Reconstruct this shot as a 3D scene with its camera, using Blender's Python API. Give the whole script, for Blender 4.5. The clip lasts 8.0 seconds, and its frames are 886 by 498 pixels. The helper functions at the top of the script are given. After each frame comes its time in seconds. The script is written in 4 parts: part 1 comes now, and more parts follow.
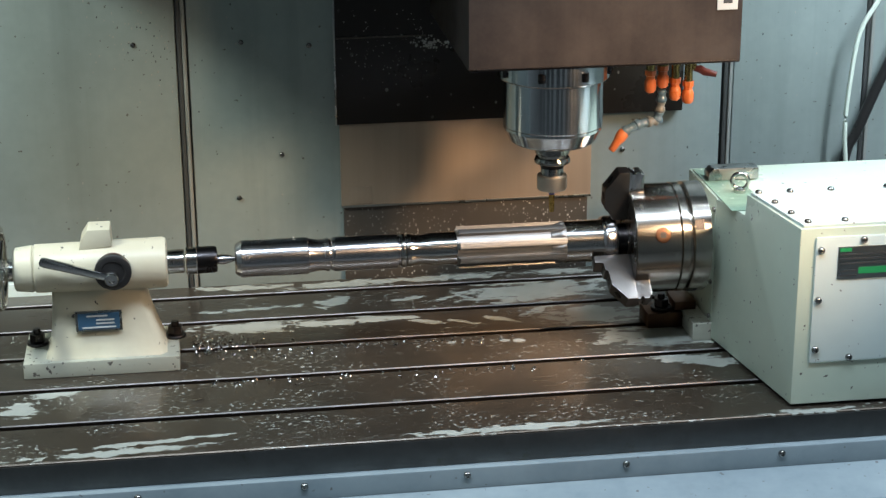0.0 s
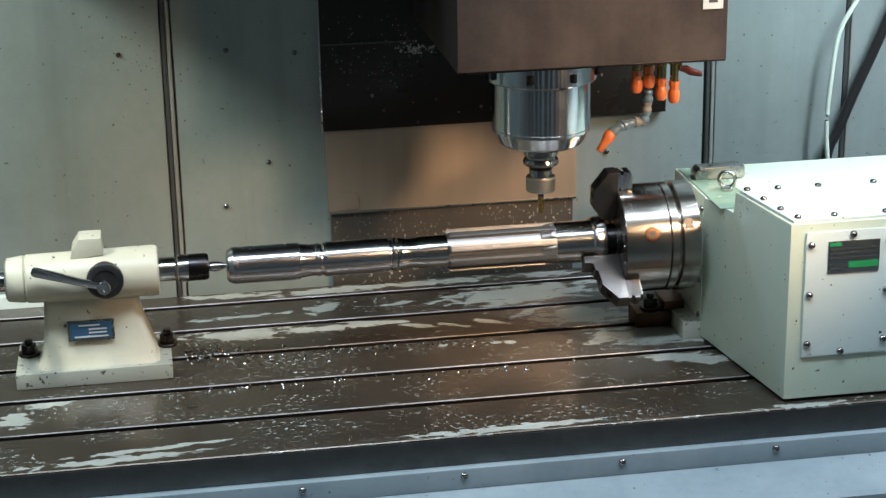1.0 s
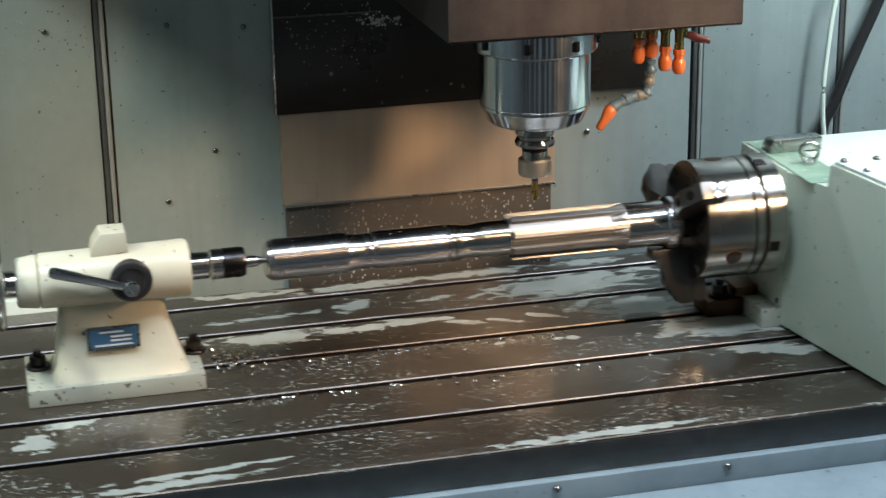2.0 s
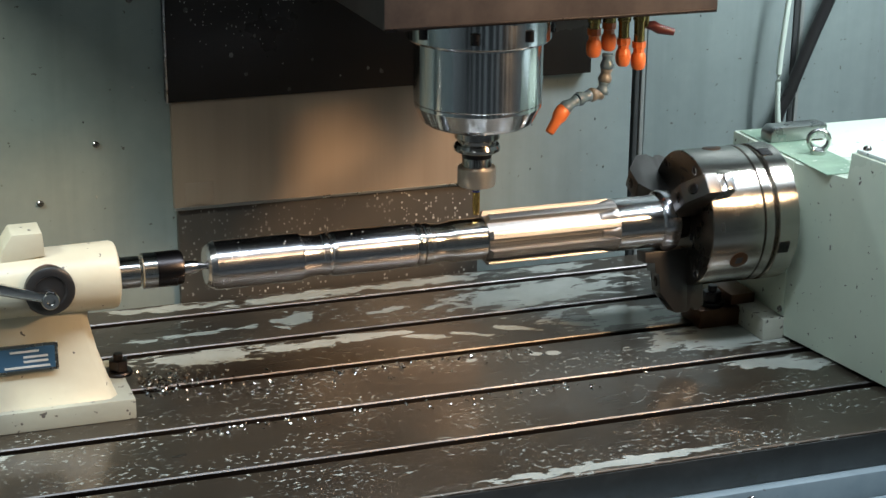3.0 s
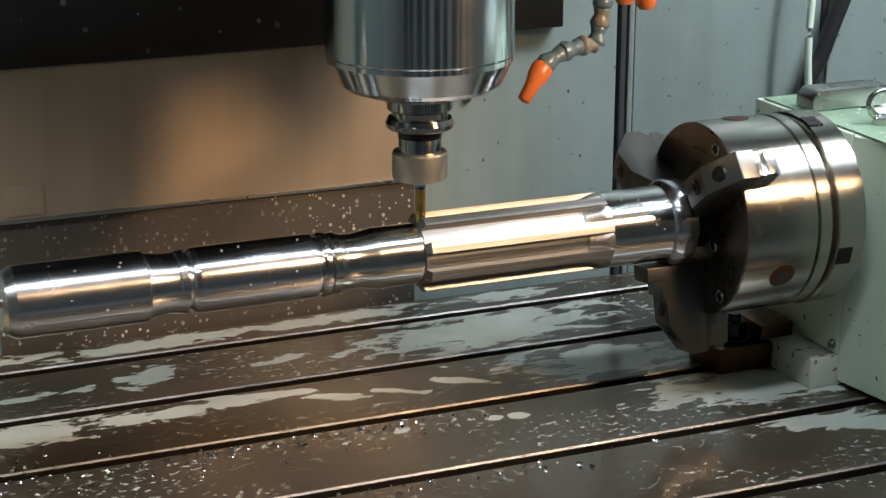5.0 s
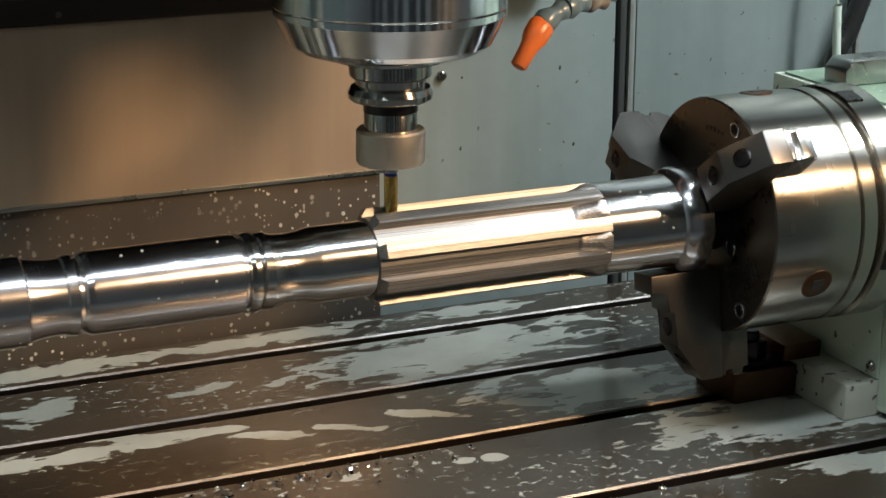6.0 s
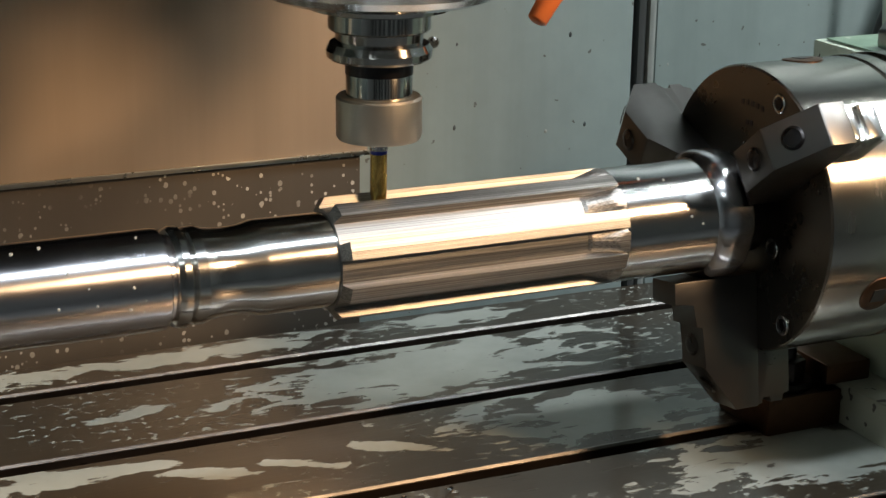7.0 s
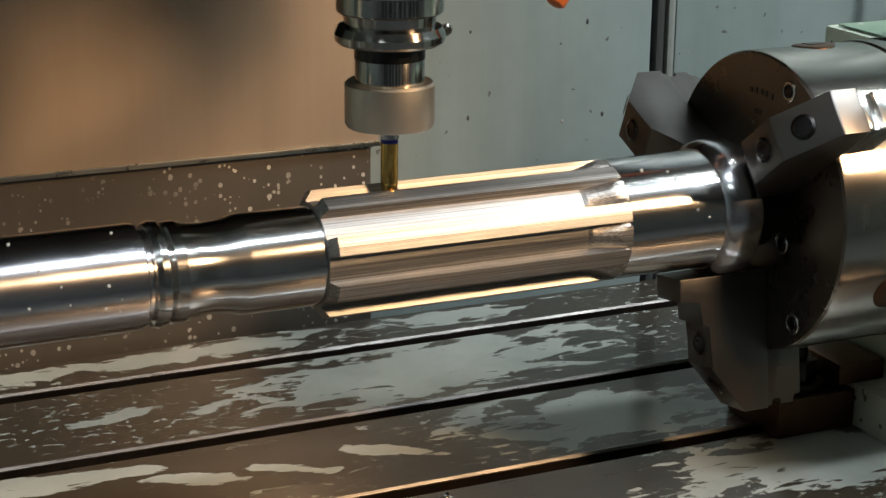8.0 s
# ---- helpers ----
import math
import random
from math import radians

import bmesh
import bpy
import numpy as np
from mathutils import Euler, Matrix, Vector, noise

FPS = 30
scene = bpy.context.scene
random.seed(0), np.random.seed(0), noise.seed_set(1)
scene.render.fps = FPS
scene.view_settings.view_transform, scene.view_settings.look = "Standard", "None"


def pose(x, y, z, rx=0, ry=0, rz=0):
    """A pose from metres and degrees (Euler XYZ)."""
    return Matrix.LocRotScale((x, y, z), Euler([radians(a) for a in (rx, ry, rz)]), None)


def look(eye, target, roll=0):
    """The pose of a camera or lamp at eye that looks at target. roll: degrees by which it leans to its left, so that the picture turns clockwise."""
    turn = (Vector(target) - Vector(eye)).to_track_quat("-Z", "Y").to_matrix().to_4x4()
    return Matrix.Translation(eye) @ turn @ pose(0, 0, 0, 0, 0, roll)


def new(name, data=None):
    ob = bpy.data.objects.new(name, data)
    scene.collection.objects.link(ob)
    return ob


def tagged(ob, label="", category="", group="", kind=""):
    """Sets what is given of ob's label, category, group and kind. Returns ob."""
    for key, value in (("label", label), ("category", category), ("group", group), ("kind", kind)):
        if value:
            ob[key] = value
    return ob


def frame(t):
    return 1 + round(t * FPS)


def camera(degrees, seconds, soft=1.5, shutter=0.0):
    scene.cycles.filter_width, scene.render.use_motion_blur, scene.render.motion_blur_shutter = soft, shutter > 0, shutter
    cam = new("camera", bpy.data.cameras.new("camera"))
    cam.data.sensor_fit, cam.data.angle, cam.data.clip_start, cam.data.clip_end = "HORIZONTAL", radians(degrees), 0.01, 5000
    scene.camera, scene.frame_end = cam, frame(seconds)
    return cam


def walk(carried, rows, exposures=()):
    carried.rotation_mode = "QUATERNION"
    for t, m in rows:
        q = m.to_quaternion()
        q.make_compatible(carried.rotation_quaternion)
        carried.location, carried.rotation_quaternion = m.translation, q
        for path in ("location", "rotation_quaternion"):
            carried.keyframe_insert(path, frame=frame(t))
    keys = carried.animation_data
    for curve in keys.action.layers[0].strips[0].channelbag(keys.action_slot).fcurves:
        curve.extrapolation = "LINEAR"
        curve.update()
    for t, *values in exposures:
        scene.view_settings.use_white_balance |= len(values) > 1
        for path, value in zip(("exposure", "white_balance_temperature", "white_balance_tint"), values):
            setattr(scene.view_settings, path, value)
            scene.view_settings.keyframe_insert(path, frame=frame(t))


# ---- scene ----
# ---- camera ----
cam = camera(27.193, 8.0, soft=1.4, shutter=0.35)
CAMERA_ROWS = [
    (0.0, pose(-0.5546, -2.7383, 1.1355, 70.759, 0.358, -8.082)),
    (0.5, pose(-0.5550, -2.7628, 1.1279, 71.081, 0.491, -7.961)),
    (1.0, pose(-0.6034, -2.7475, 1.1186, 71.267, 0.952, -9.563)),
    (1.5, pose(-0.6382, -2.6015, 1.0710, 71.152, 1.172, -11.174)),
    (2.0, pose(-0.7395, -2.4016, 1.0100, 71.125, 0.832, -14.459)),
    (2.2, pose(-0.7733, -2.3209, 1.0111, 70.705, 0.282, -16.070)),
    (3.3, pose(-0.7491, -1.9291, 0.8322, 71.864, -0.379, -19.843)),
    (3.5, pose(-0.7137, -1.8584, 0.8215, 71.656, -0.253, -20.016)),
    (4.0, pose(-0.6574, -1.6880, 0.7470, 72.368, 0.287, -21.073)),
    (4.5, pose(-0.6087, -1.5354, 0.6900, 72.555, 0.088, -21.893)),
    (6.0, pose(-0.4624, -1.1191, 0.5410, 73.235, -0.226, -24.250)),
    (6.5, pose(-0.4157, -1.0023, 0.5035, 73.196, -0.570, -24.545)),
    (7.0, pose(-0.3826, -0.8986, 0.4714, 73.088, -0.883, -25.127)),
    (7.5, pose(-0.3694, -0.8625, 0.4666, 72.591, -0.971, -25.183)),
    (8.0, pose(-0.3657, -0.8618, 0.4571, 72.970, -0.649, -24.778)),
]
EXPOSURES = [(0.0, 0.17, 6130, 10), (2.0, 0.19, 6180, 10), (3.5, 0.16, 6400, 10), (4.5, 0.15, 6450, 10), (6.5, 0.04, 6750, 10), (8.0, 0.0, 6750, 10)]
walk(cam, CAMERA_ROWS, EXPOSURES)

# The work table slides along x; the spindle head sinks once; chuck and shaft turn by one tooth.
SHIFT = [(0.0, 0.0), (1.72, 0.0), (1.85, 0.040), (2.0, 0.113), (2.12, 0.152), (2.25, 0.1631), (3.3, 0.1645), (3.5, 0.1647), (4, 0.1603), (4.5, 0.1559), (6, 0.1364), (6.5, 0.1297), (7, 0.1229), (7.5, 0.1168), (8, 0.1106)]
SINK = [(0.0, 0.0), (2.3, 0.0), (2.7, -0.010), (3.25, -0.0255), (8.0, -0.0255)]
TURN = [(0.0, -45.0), (1.05, -45.0), (1.15, -34.0), (1.25, -16.0), (1.35, -3.0), (1.42, 0.0), (8.0, 0.0)]
AXIS_Z = 0.1715
SLOTS = (-0.211, -0.079, 0.052, 0.171, 0.292)

# ---- light ----
world = bpy.data.worlds.new("world")
scene.world = world
world.use_nodes = True
world.node_tree.nodes["Background"].inputs[0].default_value = (0.55, 0.62, 0.65, 1)
world.node_tree.nodes["Background"].inputs[1].default_value = 0.15


def area_lamp(name, eye, target, sx, sy, watts, color, spread=180):
    data = bpy.data.lights.new(name, "AREA")
    data.shape, data.size, data.size_y, data.energy, data.color = "RECTANGLE", sx, sy, watts, color
    data.spread = radians(spread)
    ob = new(name, data)
    ob.matrix_world = look(eye, target)
    return ob


data = bpy.data.lights.new("work_lamp", "SPOT")
data.energy, data.color, data.spot_size, data.spot_blend, data.shadow_soft_size = 145, (1.0, 0.66, 0.38), radians(36), 1.0, 0.12
new("work_lamp", data).matrix_world = look((0.80, -1.12, 0.99), (-0.10, 0.10, 0.20))
area_lamp("shop_tube_lamp", (-0.5, -1.35, 2.75), (-0.4, -0.6, 0), 1.3, 0.22, 60, (0.76, 0.88, 1.0))
area_lamp("shop_tube_lamp", (1.2, -1.2, 2.75), (0.9, -0.5, 0), 1.3, 0.22, 47, (0.76, 0.88, 1.0))
area_lamp("shop_tube_lamp", (-1.6, -2.3, 2.75), (-0.9, -0.2, 0.3), 1.3, 0.22, 9, (0.80, 0.93, 0.97))
# Two added fill lights with no real fixture; they brighten the side sheets.
area_lamp("wall_fill_light", (0.92, -0.22, 1.12), (0.55, 0.20, 0.22), 0.06, 0.45, 5.5, (0.86, 0.95, 1.0), 105)
area_lamp("wall_fill_light", (-1.36, -0.25, 1.12), (-0.80, 0.30, 0.25), 0.06, 0.16, 5.5, (0.97, 1.0, 0.86), 120)


# ---- materials ----
def nodes_of(name):
    m = bpy.data.materials.new(name)
    m.use_nodes = True
    nt = m.node_tree
    return m, nt, nt.nodes["Principled BSDF"]


def coords(nt, scale=(1, 1, 1)):
    tc = nt.nodes.new("ShaderNodeTexCoord")
    mp = nt.nodes.new("ShaderNodeMapping")
    mp.inputs["Scale"].default_value = scale
    nt.links.new(tc.outputs["Object"], mp.inputs["Vector"])
    return mp.outputs["Vector"]


def noise_tex(nt, vec, scale, detail=4.0, rough=0.55, distort=0.0):
    n = nt.nodes.new("ShaderNodeTexNoise")
    n.inputs["Scale"].default_value = scale
    n.inputs["Detail"].default_value = detail
    n.inputs["Roughness"].default_value = rough
    n.inputs["Distortion"].default_value = distort
    nt.links.new(vec, n.inputs["Vector"])
    return n.outputs["Fac"]


def ramp(nt, fac, a, b, ca=(0, 0, 0, 1), cb=(1, 1, 1, 1)):
    r = nt.nodes.new("ShaderNodeValToRGB")
    r.color_ramp.elements[0].position, r.color_ramp.elements[0].color = a, ca
    r.color_ramp.elements[1].position, r.color_ramp.elements[1].color = b, cb
    nt.links.new(fac, r.inputs["Fac"])
    return r.outputs["Color"]


def mix(nt, fac, a, b, kind="MIX"):
    m = nt.nodes.new("ShaderNodeMix")
    m.data_type, m.blend_type = "RGBA", kind
    for sock, v in ((0, fac), (6, a), (7, b)):
        if isinstance(v, (tuple, float, int)):
            m.inputs[sock].default_value = v
        else:
            nt.links.new(v, m.inputs[sock])
    return m.outputs[2]


def calc(nt, op, a, b=0.5):
    m = nt.nodes.new("ShaderNodeMath")
    m.operation = op
    for i, v in enumerate((a, b)):
        if isinstance(v, (float, int)):
            m.inputs[i].default_value = v
        else:
            nt.links.new(v, m.inputs[i])
    return m.outputs[0]


def bump(nt, bsdf, height, strength, dist=0.001):
    b = nt.nodes.new("ShaderNodeBump")
    b.inputs["Strength"].default_value, b.inputs["Distance"].default_value = strength, dist
    nt.links.new(height, b.inputs["Height"])
    nt.links.new(b.outputs["Normal"], bsdf.inputs["Normal"])


def rgb(r, g, b):
    return (r, g, b, 1.0)


def metal(name, color, rough, grain=(1, 1, 1), vary=0.35, stain=0.0, stain_color=(0.05, 0.04, 0.03), grain_scale=60.0, relief=0.15, turned=None):
    """Bare metal: a fine directional grain, cloudy tarnish, and stains where asked for."""
    m, nt, p = nodes_of(name)
    fine = noise_tex(nt, coords(nt, grain), grain_scale, 3)
    cloud = noise_tex(nt, coords(nt), 18, 5, 0.6)
    dark = tuple(c * (1 - vary) for c in color)
    col = mix(nt, cloud, rgb(*color), rgb(*dark))
    if stain:
        spots = ramp(nt, noise_tex(nt, coords(nt), 34, 6, 0.7), 0.72 - stain * 0.3, 0.80 - stain * 0.25)
        col = mix(nt, spots, col, rgb(*stain_color))
    nt.links.new(col, p.inputs["Base Color"])
    p.inputs["Metallic"].default_value = 1.0
    r = calc(nt, "ADD", calc(nt, "MULTIPLY", fine, rough * (0.2 if turned else 0.5)), calc(nt, "MULTIPLY", cloud, rough))
    nt.links.new(calc(nt, "ADD", r, rough * 0.25), p.inputs["Roughness"])
    if turned:
        tg = nt.nodes.new("ShaderNodeTangent")
        tg.direction_type, tg.axis = "RADIAL", turned
        nt.links.new(tg.outputs[0], p.inputs["Tangent"])
        p.inputs["Anisotropic"].default_value, p.inputs["Anisotropic Rotation"].default_value = 0.75, 0.25
    else:
        bump(nt, p, fine, relief, 0.0004)
    return m


def paint(name, color, rough=0.4, dirt=0.25, chips=0.0, chip_color=(0.09, 0.08, 0.07), dirt_color=None, scale=1.0, streak=0.0, gloss=0.5):
    """Machine enamel: soft mottling, greasy smears, small chips down to the iron."""
    m, nt, p = nodes_of(name)
    v = coords(nt)
    big = ramp(nt, noise_tex(nt, v, 4.0 * scale, 6, 0.65), 0.35, 0.72)
    small = noise_tex(nt, v, 60 * scale, 5, 0.6)
    d = dirt_color or tuple(c * 0.55 for c in color)
    col = mix(nt, calc(nt, "MULTIPLY", big, dirt), rgb(*color), rgb(*d))
    col = mix(nt, calc(nt, "MULTIPLY", small, dirt * 0.6), col, rgb(*d))
    p.inputs["Specular IOR Level"].default_value = gloss
    if streak:
        s = ramp(nt, noise_tex(nt, coords(nt, (26, 26, 1.3)), 1.0, 5, 0.6), 0.45, 0.75)
        col = mix(nt, calc(nt, "MULTIPLY", s, streak), col, rgb(*d))
    if chips:
        c = ramp(nt, noise_tex(nt, v, 110, 2, 0.45), 0.74 - chips * 0.1, 0.755 - chips * 0.1)
        col = mix(nt, c, col, rgb(*chip_color))
    nt.links.new(col, p.inputs["Base Color"])
    nt.links.new(calc(nt, "ADD", calc(nt, "MULTIPLY", big, 0.18), rough - 0.06), p.inputs["Roughness"])
    bump(nt, p, small, 0.12, 0.0006)
    return m


# pools of milky coolant on the table: place, half length, half width, turn
PUDDLES = [(-0.470, 0.140, 0.075, 0.020, -4), (-0.330, 0.140, 0.085, 0.011, 2), (-0.250, 0.150, 0.055, 0.007, -10), (-0.330, 0.240, 0.035, 0.016, 18),
           (-0.300, 0.325, 0.120, 0.012, 3), (-0.480, 0.332, 0.090, 0.010, -2), (-0.460, 0.226, 0.080, 0.006, 4), (-0.120, 0.330, 0.090, 0.013, 0),
           (0.195, 0.000, 0.095, 0.036, -6), (0.235, -0.020, 0.050, 0.014, -20), (0.225, -0.112, 0.075, 0.017, -14), (0.020, 0.238, 0.130, 0.046, 5),
           (0.090, 0.112, 0.085, 0.034, -5), (0.080, 0.330, 0.060, 0.012, 0), (-0.120, -0.322, 0.130, 0.008, 1), (-0.700, -0.318, 0.120, 0.008, 3),
           (-0.835, -0.150, 0.022, 0.024, 40), (-0.790, -0.090, 0.030, 0.012, 10), (-0.640, -0.290, 0.090, 0.005, 5), (0.330, -0.330, 0.06, 0.006, 0), (-0.045, 0.012, 0.007, 0.005, 0),
           (-0.068, 0.016, 0.006, 0.004, 0), (-0.156, 0.022, 0.007, 0.004, 20), (0.030, 0.100, 0.030, 0.008, -25), (-0.060, 0.115, 0.030, 0.006, -30), (-0.120, 0.108, 0.026, 0.005, -28),
           (-0.180, 0.120, 0.030, 0.006, -25), (-0.010, 0.225, 0.030, 0.008, -20), (-0.090, 0.240, 0.022, 0.006, -15), (-0.200, 0.232, 0.022, 0.006, 10)]


def wet_table_material():
    """Ground cast iron under a film of milky coolant that has drawn together in streaks and puddles."""
    m, nt, p = nodes_of("wet_table_iron")
    v = coords(nt)
    grind = noise_tex(nt, coords(nt, (3, 160, 60)), 3.0, 3)
    cloud = noise_tex(nt, v, 7, 6, 0.65)
    iron = mix(nt, cloud, rgb(0.034, 0.027, 0.020), rgb(0.105, 0.083, 0.060))
    iron = mix(nt, calc(nt, "MULTIPLY", ramp(nt, noise_tex(nt, v, 15, 5, 0.7), 0.5, 0.8), 0.4), iron, rgb(0.10, 0.065, 0.035))
    # streaks of thinned coolant and a crowd of small droplets
    tc = nt.nodes.new("ShaderNodeTexCoord")
    turn = nt.nodes.new("ShaderNodeMapping")
    turn.inputs["Rotation"].default_value = (0, 0, radians(28))
    turn.inputs["Scale"].default_value = (1.0, 3.4, 1.0)
    nt.links.new(tc.outputs["Object"], turn.inputs["Vector"])
    streaks = ramp(nt, noise_tex(nt, turn.outputs[0], 17, 6, 0.62, 0.5), 0.655, 0.68)
    zone = ramp(nt, noise_tex(nt, coords(nt, (1.0, 1.6, 1.0)), 5.0, 3, 0.5), 0.47, 0.56)
    beads = ramp(nt, noise_tex(nt, coords(nt, (1.0, 1.4, 1.0)), 120, 3, 0.6, 0.4), 0.60, 0.62)
    where = ramp(nt, noise_tex(nt, coords(nt, (1.0, 2.0, 1.0)), 6.0, 3, 0.5), 0.46, 0.57)
    wet = calc(nt, "MAXIMUM", calc(nt, "MULTIPLY", streaks, zone), calc(nt, "MULTIPLY", beads, where))
    field = None
    for x, y, a, b, angle in PUDDLES:
        mp = nt.nodes.new("ShaderNodeMapping")
        mp.vector_type = "TEXTURE"
        mp.inputs["Location"].default_value = (x, y, 0)
        mp.inputs["Rotation"].default_value = (0, 0, radians(angle))
        mp.inputs["Scale"].default_value = (a * 1.5, b * 1.7, 1)
        nt.links.new(tc.outputs["Object"], mp.inputs["Vector"])
        ln = nt.nodes.new("ShaderNodeVectorMath")
        ln.operation = "LENGTH"
        nt.links.new(mp.outputs[0], ln.inputs[0])
        near = calc(nt, "SUBTRACT", 1.0, ln.outputs["Value"])
        field = near if field is None else calc(nt, "MAXIMUM", field, near)
    ragged = noise_tex(nt, turn.outputs[0], 26, 6, 0.6, 0.8)
    broad = noise_tex(nt, coords(nt, (1.0, 1.8, 1.0)), 30, 3, 0.5, 0.6)
    shore = calc(nt, "ADD", field, calc(nt, "ADD", calc(nt, "MULTIPLY", calc(nt, "SUBTRACT", ragged, 0.5), 1.9), calc(nt, "MULTIPLY", calc(nt, "SUBTRACT", broad, 0.5), 1.7)))
    wet = calc(nt, "MAXIMUM", wet, ramp(nt, shore, 0.30, 0.34))
    # milky coolant, made paler to include the sheen on its surface
    milk_sheen = mix(nt, cloud, rgb(0.47, 0.48, 0.43), rgb(0.20, 0.21, 0.18))
    col = mix(nt, wet, iron, milk_sheen)
    nt.links.new(col, p.inputs["Base Color"])
    nt.links.new(calc(nt, "MULTIPLY", calc(nt, "SUBTRACT", 1.0, wet), 0.60), p.inputs["Metallic"])
    dry = calc(nt, "ADD", calc(nt, "MULTIPLY", grind, 0.2), calc(nt, "ADD", calc(nt, "MULTIPLY", cloud, 0.20), 0.12))
    rough = mix(nt, wet, dry, rgb(0.12, 0.12, 0.12))
    nt.links.new(rough, p.inputs["Roughness"])
    film = ramp(nt, noise_tex(nt, coords(nt, (1.0, 1.5, 1.0)), 3.2, 4, 0.5), 0.36, 0.55)
    nt.links.new(calc(nt, "MULTIPLY", film, 0.7), p.inputs["Coat Weight"])
    p.inputs["Coat Roughness"].default_value = 0.10
    p.inputs["Coat IOR"].default_value = 1.45
    h = calc(nt, "ADD", calc(nt, "MULTIPLY", wet, 1.0), calc(nt, "MULTIPLY", grind, 0.12))
    bump(nt, p, h, 0.35, 0.0008)
    return m


def milled_steel():
    """Freshly milled steel: fine bright cutter lines along the shaft."""
    m, nt, p = nodes_of("milled_steel")
    lines = noise_tex(nt, coords(nt, (0.3, 130, 130)), 12, 4, 0.7)
    wide = noise_tex(nt, coords(nt, (0.4, 30, 30)), 9, 2, 0.5)
    cross = noise_tex(nt, coords(nt, (160, 2, 2)), 9, 3, 0.6)
    col = mix(nt, ramp(nt, lines, 0.34, 0.66), rgb(0.14, 0.133, 0.126), rgb(0.40, 0.385, 0.36))
    nt.links.new(col, p.inputs["Base Color"])
    p.inputs["Metallic"].default_value = 1.0
    r = calc(nt, "ADD", calc(nt, "MULTIPLY", wide, 0.30), calc(nt, "MULTIPLY", lines, 0.16))
    nt.links.new(calc(nt, "ADD", r, 0.22), p.inputs["Roughness"])
    h = calc(nt, "ADD", calc(nt, "MULTIPLY", wide, 1.6), calc(nt, "ADD", calc(nt, "MULTIPLY", lines, 0.5), calc(nt, "MULTIPLY", cross, 0.3)))
    bump(nt, p, h, 0.28, 0.0006)
    return m


def spattered(name, base, spot, scale, amount, rough=0.35, metallic=0.0, grain=(40, 40, 1.2)):
    """Sheet metal with vertical streaks and drops of dried coolant."""
    m, nt, p = nodes_of(name)
    v = coords(nt)
    streak = noise_tex(nt, coords(nt, grain), 1.0, 5, 0.6)
    cloud = noise_tex(nt, v, 5, 5, 0.6)
    col = mix(nt, streak, rgb(*base), rgb(*tuple(c * 0.62 for c in base)))
    col = mix(nt, calc(nt, "MULTIPLY", cloud, 0.5), col, rgb(*tuple(c * 0.7 for c in base)))
    if amount:
        vo = nt.nodes.new("ShaderNodeTexVoronoi")
        vo.inputs["Scale"].default_value = scale
        nt.links.new(coords(nt, (1, 1, 0.85)), vo.inputs["Vector"])
        sep = nt.nodes.new("ShaderNodeSeparateColor")
        nt.links.new(vo.outputs["Color"], sep.inputs[0])
        size = calc(nt, "MULTIPLY", calc(nt, "MAXIMUM", calc(nt, "SUBTRACT", sep.outputs[0], 1.0 - amount), 0.0), 0.55 / amount)
        clump = ramp(nt, noise_tex(nt, v, 9, 3), 0.42, 0.6)
        drop = calc(nt, "MULTIPLY", calc(nt, "LESS_THAN", vo.outputs["Distance"], size), clump)
        col = mix(nt, drop, col, rgb(*spot))
    nt.links.new(col, p.inputs["Base Color"])
    p.inputs["Specular IOR Level"].default_value = 0.25 if metallic == 0 else 0.5
    p.inputs["Metallic"].default_value = metallic
    nt.links.new(calc(nt, "ADD", calc(nt, "MULTIPLY", cloud, 0.2), rough - 0.1), p.inputs["Roughness"])
    bump(nt, p, streak, 0.06, 0.0005)
    return m


WET = wet_table_material()

TABLE_SIDE = metal("table_side_iron", (0.17, 0.17, 0.165), 0.45, (1, 1, 1), 0.5, 0.3, (0.11, 0.11, 0.09))
APRON = paint("apron_blue_grey", (0.17, 0.215, 0.235), 0.34, 0.7, 0.15, (0.12, 0.12, 0.12), (0.33, 0.38, 0.39))
CREAM = paint("cream_enamel", (0.64, 0.61, 0.47), 0.32, 0.35, 0.25, dirt_color=(0.36, 0.29, 0.18))
CREAM_WORN = paint("worn_cream_enamel", (0.46, 0.46, 0.37), 0.4, 0.7, 1.0)
PALE_GREEN = paint("pale_green_enamel", (0.56, 0.64, 0.51), 0.30, 0.22, 0.3)
COVER_PAINT = paint("pale_grey_cover_enamel", (0.66, 0.75, 0.70), 0.32, 0.2, 0.12)
WALL_PAINT = paint("grey_green_wall_enamel", (0.250, 0.295, 0.280), 0.42, 0.5, 0.05, (0.09, 0.09, 0.08), streak=0.4)
SEAM_DARK = paint("seam_rubber", (0.05, 0.052, 0.05), 0.5, 0.3)
SEAM_LIGHT = paint("seam_edge", (0.25, 0.26, 0.24), 0.4, 0.4)
STEEL = metal("polished_steel", (0.64, 0.625, 0.64), 0.27, (90, 1, 1), 0.18, 0.0, grain_scale=14, turned="X")
STEEL_MILLED = milled_steel()
STEEL_X = metal("turned_steel", (0.60, 0.59, 0.57), 0.22, (140, 1, 1), 0.25, 0.0, grain_scale=10, turned="X")
SLOT_STEEL = metal("rubbed_slot_glint_steel", (0.27, 0.25, 0.235), 0.50, (1, 30, 30), 0.5, 0.40, (0.07, 0.06, 0.05), relief=0.1)
